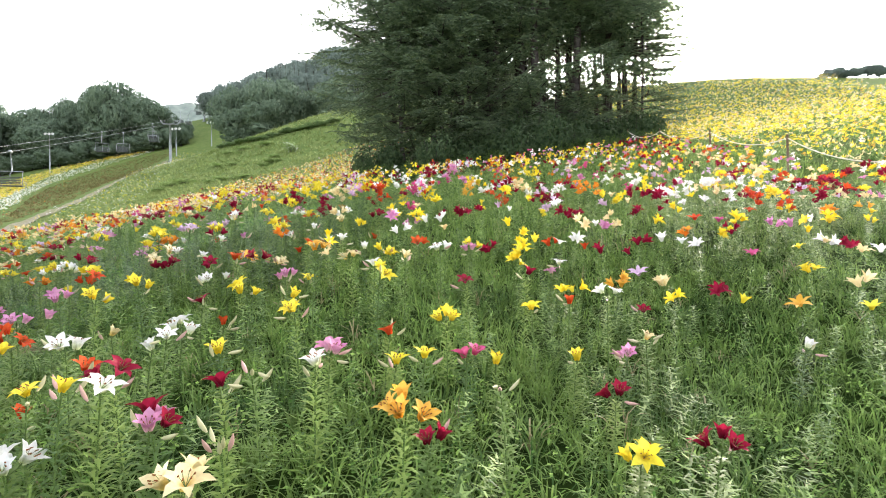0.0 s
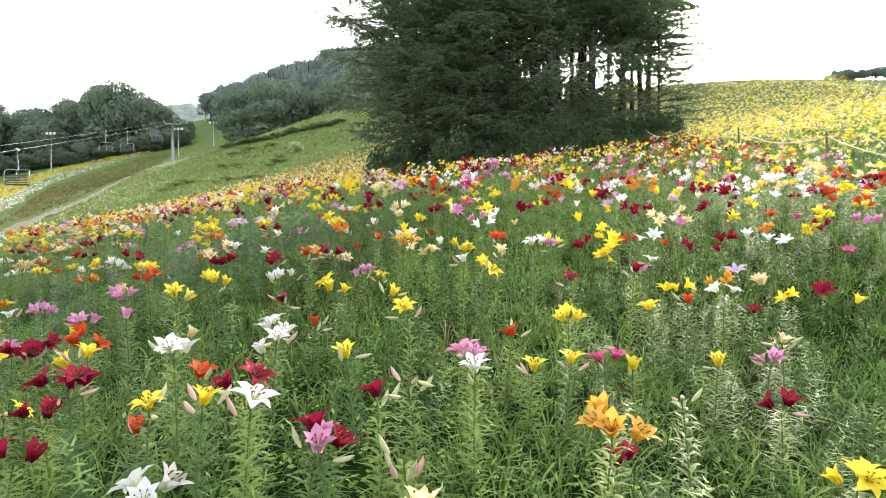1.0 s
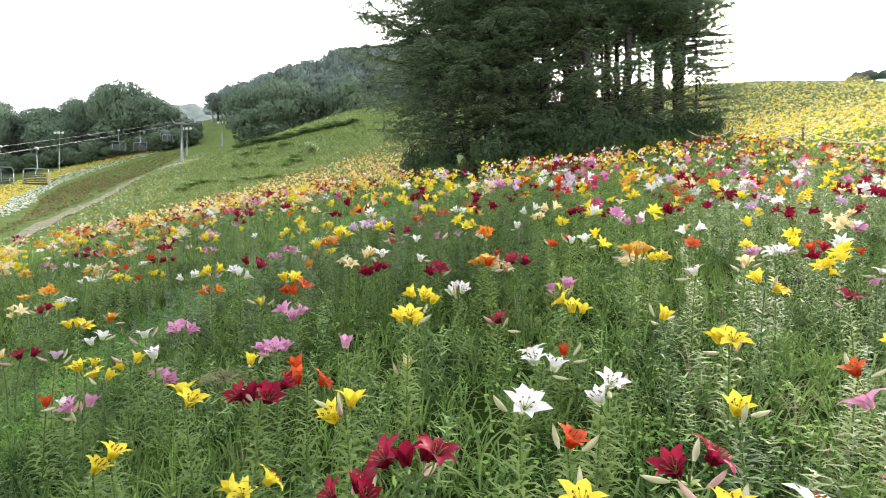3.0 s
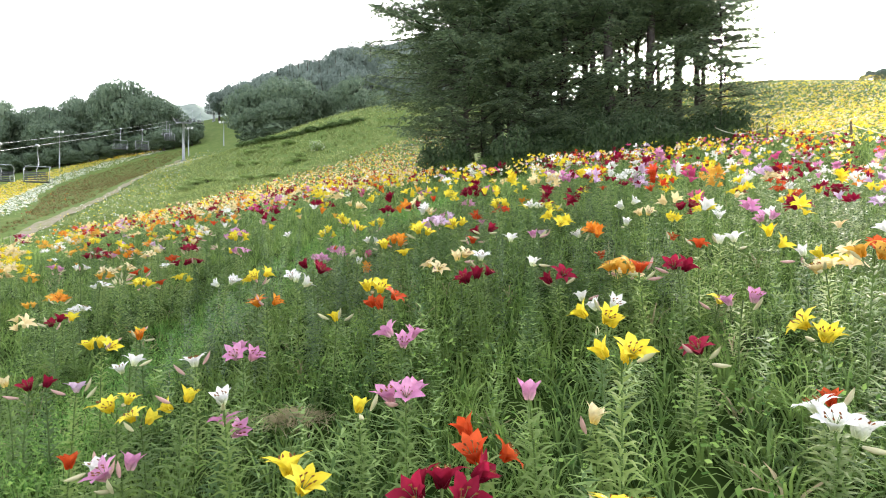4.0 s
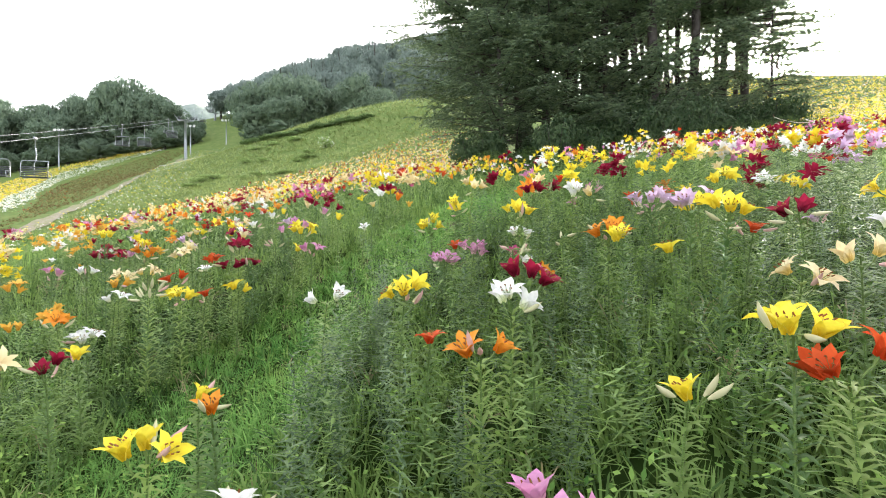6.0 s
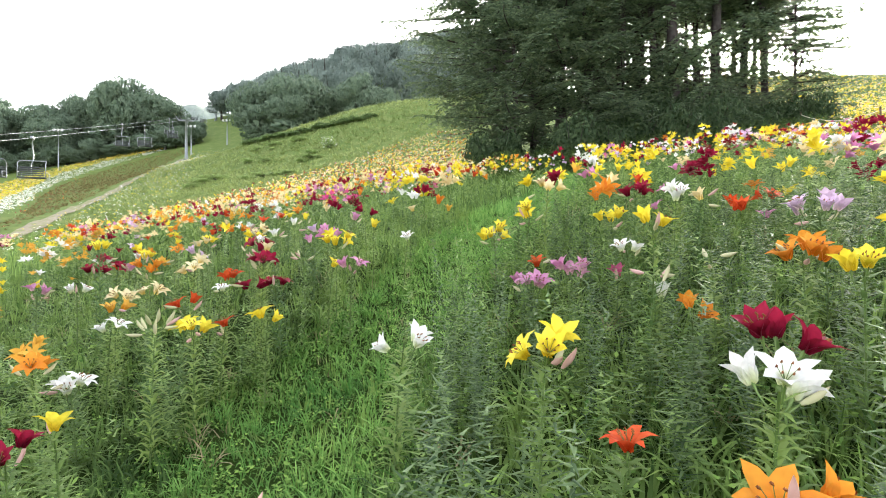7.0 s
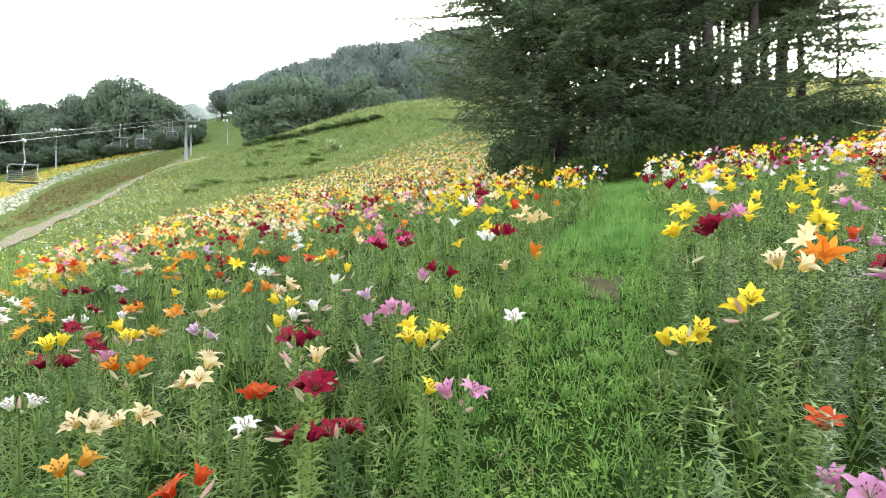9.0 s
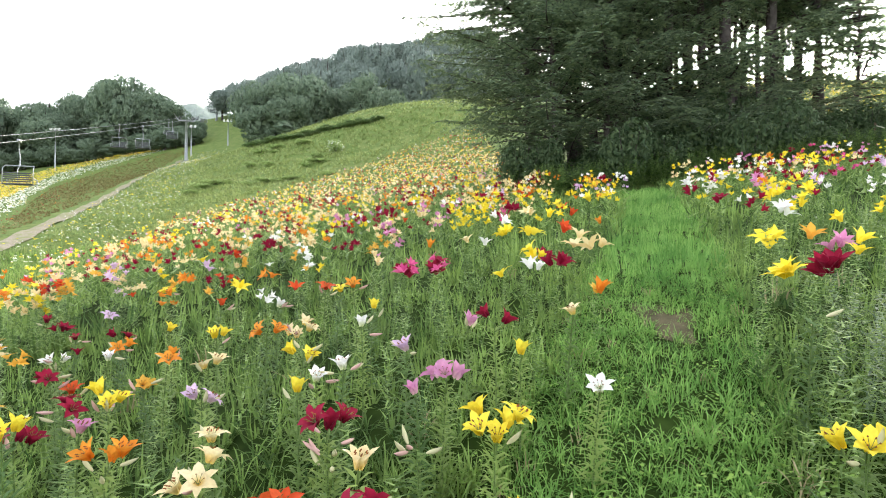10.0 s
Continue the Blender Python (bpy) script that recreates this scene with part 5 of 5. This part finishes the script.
# ---- broadleaved trees ----
CROWNS, CROWN_TOP = [], []
for k in range(5):
    g = clump_piece(7500, 1.06, 500 + k, 1.12, 0.085, True, (0.7, 1.05), 24, 0.55)
    g1 = clump_piece(260, 0.8, 500 + k, 1.0, 0.5, True, (0.05, 0.6))
    g2 = clump_piece(420, 0.55, 520 + k, 0.8, 0.3, True)
    gf = clump_piece(2600, 1.04, 540 + k, 1.1, 0.12, True, (0.65, 1.05), 18, 0.65)
    gf1 = clump_piece(90, 0.8, 540 + k, 1.0, 0.6, True, (0.05, 0.6))
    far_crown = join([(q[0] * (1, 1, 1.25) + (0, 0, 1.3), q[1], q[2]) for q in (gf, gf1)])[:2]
    cr = join([(q[0] * (1, 1, 1.2) + (0, 0, 1.45), q[1], q[2]) for q in (g, g1)] + [(g2[0] * (1.5, 1.5, 1) + (0.15, -0.1, 0.62), g2[1], g2[2])])
    tk = [tube([(0, 0, 0), (0.03, 0.02, 0.6), (0.0, 0.05, 1.3), (0.05, 0.0, 2.2)], [0.07, 0.055, 0.04, 0.01], 7)]
    for a in np.arange(0, 6.2, 1.26):
        tk.append(tube([(0.02, 0.02, 0.7 + 0.1 * math.sin(5 * a)), (0.35 * math.cos(a), 0.35 * math.sin(a), 1.3), (0.6 * math.cos(a), 0.6 * math.sin(a), 1.8)], [0.03, 0.018, 0.005], 5))
    tk = join(tk)
    CROWN_TOP.append((float(np.percentile(cr[0][:, 2], 99)), float(np.percentile(far_crown[0][:, 2], 99))))
    CROWNS.append((mesh_of("crown", cr[0], cr[1], [M_BROAD]), mesh_of("crown_far", *far_crown, [M_HAZEWOOD]), mesh_of("trunk", tk[0], tk[1], [M_BARK])))


def broad_tree(x, y, wide, tall, seed, far=False, label="broad green deciduous tree at the edge of the wood", group="trees beside the lift"):
    b = thing("tree", label, "tree", group, at=(x, y, float(land(x, y)) - 0.2))
    b.rotation_euler[2] = seed * 2.1
    b.scale = (wide, wide, tall / CROWN_TOP[seed % 5][1 if far else 0])
    part("trunk", CROWNS[seed % 5][2], b)
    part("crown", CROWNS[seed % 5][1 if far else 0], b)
    return b


r = random.Random(3)
# how far the tops of the woods rise over the bed, as slopes: sideways, upward
WOOD_U = [-0.95, -0.84, -0.785, -0.73, -0.705, -0.675, -0.645, -0.61, -0.58, -0.555, -0.53, -0.515, -0.485, -0.455, -0.43, -0.385, -0.31, -0.245, -0.2, -0.15, -0.1, 0.0, 0.3]
WOOD_V = [0.275, 0.272, 0.262, 0.256, 0.275, 0.293, 0.302, 0.306, 0.299, 0.285, 0.258, 0.235, 0.222, 0.235, 0.297, 0.308, 0.336, 0.354, 0.374, 0.384, 0.384, 0.41, 0.42]


def wood_top(x, y):
    return 1.7 + (y - 2) * float(np.interp((x + 2.5) / (y - 2), WOOD_U, WOOD_V)) - float(land(x, y))


# belt behind the yellow strip
for k in range(46):
    u = k / 45
    x = -140 + 74 * u + r.uniform(-2.5, 2.5)
    y = 113 + 17 * u + r.uniform(0, 16)
    tl = max(wood_top(x, y), 4.0) * (r.uniform(1.0, 1.1) if k % 2 else r.uniform(0.75, 0.95))
    broad_tree(x, y, min(r.uniform(4.6, 6.4), 0.55 * tl), tl, k)
# young growth that closes the foot of the belt
for k in range(44):
    u = k / 43
    x, y = -138 + 74 * u + r.uniform(-1, 1), 110.5 + 15.5 * u + r.uniform(0, 3)
    broad_tree(x, y, r.uniform(2.2, 3.2), r.uniform(3.0, 5.4), k, False, "young green tree at the foot of the belt")
# large dark trees at the top of the spur
for x, y, w, tl in ((-39.4, 100, 4.6, 11.6), (-34.6, 100, 6.0, 12.6), (-29.4, 101, 5.2, 11.6), (-32.5, 97, 4.6, 9.0), (-37.5, 96.5, 3.8, 7.4), (-20.6, 100, 4.4, 10.0), (-24.6, 104, 4.0, 9.0), (-16.2, 102, 3.6, 7.2), (-12, 101, 3.4, 4.6), (-8, 100, 3.2, 4.2)):
    broad_tree(x, y, w, tl, int(abs(x)), False, "large dark green tree at the top of the bank", "trees on the bank")
# low trees along the far edge of the yellow slope
for k in range(17):
    u = k / 16
    broad_tree(45.5 + 8.5 * u + 0.3 * math.sin(7 * k), 63.5 - 1.5 * u + 1.2 * math.sin(4 * k), 0.95 + 0.35 * math.sin(9 * k), 0.8 + 1.3 * u * (1 - 0.6 * u) + 0.4 * math.sin(2.3 * k) ** 2, k, True, "low scrubby tree along the crest of the slope", "trees over the crest")
# wooded rise, crowns in the haze-pale leaf colour
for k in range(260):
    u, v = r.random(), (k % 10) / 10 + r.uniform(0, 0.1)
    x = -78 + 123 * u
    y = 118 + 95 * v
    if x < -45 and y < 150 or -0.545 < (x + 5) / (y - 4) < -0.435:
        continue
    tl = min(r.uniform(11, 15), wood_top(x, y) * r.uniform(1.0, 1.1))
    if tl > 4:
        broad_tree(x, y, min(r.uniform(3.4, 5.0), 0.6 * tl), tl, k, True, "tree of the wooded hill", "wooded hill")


# ---- chairlift ----
LINE_A, LINE_B = Vector((-29.6, 33.2, 0)), Vector((-53.2, 103.2, 0))
LINE_DIR = (LINE_B - LINE_A).normalized()
ACROSS = Vector((LINE_DIR.y, -LINE_DIR.x, 0))
LIFT_TURN = math.atan2(LINE_DIR.y, LINE_DIR.x) - math.pi / 2


def pylon(x, y, tall, label):
    p = thing("lift_pylon", label, "lift pylon", "pylons of the lift", at=(x, y, float(land(x, y)) - 0.2))
    p.rotation_euler[2] = LIFT_TURN
    tw = join([tube([(0, 0, 0), (0, 0, tall)], [0.28, 0.2], 12), tube([(0, 0, 0), (0, 0, 0.35)], [0.5, 0.5], 12)])
    part("mast", mesh_of("mast", tw[0], tw[1], [M_STEEL], None, True), p)
    arm = join([box((0, 0, tall), (2.6, 0.22, 0.24)), box((0, 0, tall + 0.12), (1.2, 0.5, 0.05))])
    part("crossarm", mesh_of("crossarm", arm[0], arm[1], [M_STEEL]), p)
    for s in (-1, 1):
        sh = box((1.0 * s, 0, tall + 0.2), (0.1, 2.4, 0.12))
        train = part("sheave_train", mesh_of("sheave_train", sh[0], sh[1], [M_DARKSTEEL]), p)
        for q in (-1.0, -0.35, 0.35, 1.0):
            sh = tube([(1.0 * s - 0.08, q, tall + 0.3), (1.0 * s + 0.08, q, tall + 0.3)], 0.17, 12)
            part("sheave", mesh_of("sheave", sh[0], sh[1], [M_DARKSTEEL]), train)
        gd = join([tube([(1.3 * s, 0, tall), (2.0 * s, 0, tall + 1.1)], 0.05, 6), tube([(2.0 * s, -0.8, tall + 1.1), (2.0 * s, 0.8, tall + 1.1)], 0.04, 6)])
        part("lifting_frame", mesh_of("lifting_frame", gd[0], gd[1], [M_STEEL]), p)
    lad = join([tube([(q, -0.34, 0.5), (q, -0.3, tall)], 0.02, 4) for q in (-0.18, 0.18)] + [box((0, -0.32, zz), (0.36, 0.025, 0.025)) for zz in np.arange(0.8, tall, 0.35)])
    part("ladder", mesh_of("ladder", lad[0], lad[1], [M_STEEL]), p)
    return p


PYL_TALL = 7.6
pylon(LINE_B.x, LINE_B.y, PYL_TALL, "grey steel lift pylon with crossarm above the track")
TOP2 = LINE_B + LINE_DIR * 62
pylon(TOP2.x, TOP2.y, PYL_TALL, "distant grey steel lift pylon further up")


def cable_z(d):
    """Height of the rope, d metres along from the near chairs; it sags between pylons."""
    p = LINE_A + LINE_DIR * d
    span = (LINE_B - LINE_A).length
    z0 = -1.8
    z1 = float(land(LINE_B.x, LINE_B.y)) + PYL_TALL + 0.3
    z2 = float(land(TOP2.x, TOP2.y)) + PYL_TALL + 0.3
    if d <= span:
        u = (d + 40) / (span + 40)
        return z0 + (z1 - z0) * u - 0.4 * 4 * u * (1 - u)
    u = (d - span) / 62
    return z1 + (z2 - z1) * u - 0.6 * 4 * u * (1 - u)


for s in (-1, 1):
    dd = np.linspace(-40, (LINE_B - LINE_A).length + 62, 60)
    pts = [tuple(LINE_A + LINE_DIR * float(d) + ACROSS * 1.0 * s)[:2] + (cable_z(float(d)),) for d in dd]
    c = tube(pts, 0.02, 5)
    single("lift_cable", mesh_of("lift_cable", c[0], c[1], [M_CABLE], None, True), "grey steel haul rope of the chairlift", "cable", "ropes of the lift")


def chair_parts():
    """A two-seat chair hung from a rope at the origin; it faces along +y."""
    hang = join([tube([(0, 0, 0.05), (0, 0.02, -0.5), (0.02, 0.1, -0.9), (0.0, 0.1, -1.2)], 0.03, 6), box((0, 0, 0), (0.1, 0.35, 0.14))])
    rail = [tube([(-0.6, 0.1, -1.2), (0.6, 0.1, -1.2)], 0.025, 6)]
    for q in (-0.6, 0.6):
        rail.append(tube([(q, 0.1, -1.2), (q * 1.05, -0.1, -1.35), (q * 1.05, -0.15, -2.1), (q * 1.05, 0.35, -2.15), (q * 1.05, 0.4, -1.85), (q * 1.05, -0.12, -1.8)], 0.022, 6))
    rail.append(tube([(0, 0.1, -1.2), (0, -0.14, -1.4), (0, -0.15, -2.1)], 0.02, 6))
    return hang, join(rail), join([box((0, -0.02, -2.1), (1.2, 0.45, 0.06))]), join([box((0, -0.18, -1.78 + 0.1 * k), (1.16, 0.03, 0.06)) for k in range(-2, 3)])


CH = chair_parts()
CH_MESH = [mesh_of("chair_" + n, c[0], c[1], [m], None, n in ("hanger", "frame")) for n, c, m in zip(("hanger", "frame", "seat", "backrest"), CH, (M_STEEL, M_STEEL, M_DARKSTEEL, M_DARKSTEEL))]
for d, s in ((2.7, 1), (2.7, -1), (33.0, 1), (32.0, -1), (52.0, 1), (62.0, -1), (92.0, 1), (95.0, -1), (112.0, 1)):
    p = LINE_A + LINE_DIR * d + ACROSS * 1.0 * s
    ch = thing("lift_chair", "empty two-seat steel lift chair hanging from the rope", "lift chair", "chairs of the lift", at=(p.x, p.y, cable_z(d)))
    ch.scale = (1.1, 1.1, 1.12)
    ch.rotation_euler[2] = LIFT_TURN + (0 if s > 0 else math.pi)
    for n, me in zip(("hanger", "frame", "seat", "backrest"), CH_MESH):
        part(n, me, ch)


# ---- floodlight poles ----
def light_pole(x, y, tall):
    p = thing("floodlight_pole", "slim grey floodlight pole with lamps on top", "lamp pole", "floodlights of the slope", at=(x, y, float(land(x, y)) - 0.1))
    m = tube([(0, 0, 0), (0, 0, tall)], [0.13, 0.07], 8)
    part("pole", mesh_of("pole", m[0], m[1], [M_STEEL], None, True), p)
    b = box((0, 0, tall - 0.3), (1.8, 0.1, 0.1))
    part("bracket", mesh_of("bracket", b[0], b[1], [M_STEEL]), p)
    for q in (-0.8, 0.0, 0.8):
        lm = join([tube([(q, -0.25, tall - 0.15), (q, 0.12, tall + 0.05)], [0.26, 0.14], 10)])
        part("floodlight", mesh_of("floodlight", lm[0], lm[1], [M_LAMP], None, True), p)
    return p


for x, y, tl in ((-84.5, 113.5, 8.6), (-56.5, 112, 6.0), (-52.5, 120, 5.5), (-24, 150, 14.0), (-40, 150, 13.0)):
    light_pole(x, y, tl)


# ---- rope fence ----
FENCE_Y = [6.0, 10.3, 14.5, 18.7, 23.0, 27.0]
tops = []
for fy in FENCE_Y:
    fx = 9.45
    z = float(land(fx, fy))
    c = join([tube([(0, 0, -0.2), (0.01, 0, 0.6), (0, 0.01, 1.22)], [0.035, 0.033, 0.03], 8), tube([(0, 0, 1.1), (0, 0, 1.14)], 0.042, 8)])
    o = single("fence_post", mesh_of("fence_post", c[0], c[1], [M_WOODPOST], None, True), "short dark wooden post holding a rope", "fence post", "rope fence")
    sunk = 0.22 if fy < 12 else 0.04
    o.location = (fx, fy, z - sunk)
    tops.append(Vector((fx, fy, z + 1.12 - sunk)))
for a, b in zip(tops[:-1], tops[1:]):
    u = np.linspace(0, 1, 12)
    pts = np.outer(1 - u, a) + np.outer(u, b)
    pts[:, 2] -= 0.3 * 4 * u * (1 - u)
    c = tube(pts, 0.014, 5)
    single("rope", mesh_of("rope", c[0], c[1], [M_ROPE], None, True), "thin pale rope sagging between posts", "rope", "rope fence")


# ---- far hill beyond the valley ----
ha, hr = np.linspace(0, 2 * np.pi, 60, endpoint=False), np.linspace(0, 1, 24)
HA, HR = np.meshgrid(ha, hr, indexing="ij")
hx, hy = -330 + 260 * HR * np.cos(HA), 700 + 200 * HR * np.sin(HA)
hz = 30 + 160 * np.cos(np.pi / 2 * HR) ** 1.6 + 3 * np.sin(0.21 * hx) * np.sin(0.17 * hy)
i0 = np.arange(60)[:, None] * 24 + np.arange(23)[None]
i1 = ((np.arange(60)[:, None] + 1) % 60) * 24 + np.arange(23)[None]
ht = np.concatenate([np.stack([i0, i1, i1 + 1], -1).reshape(-1, 3), np.stack([i0, i1 + 1, i0 + 1], -1).reshape(-1, 3)])
single("backdrop_hill", mesh_of("backdrop_hill", np.stack([hx, hy, hz], -1).reshape(-1, 3), ht, [M_FARHILL], smooth=True), "hazy forested hill in the far distance", "hill", kind="structure")
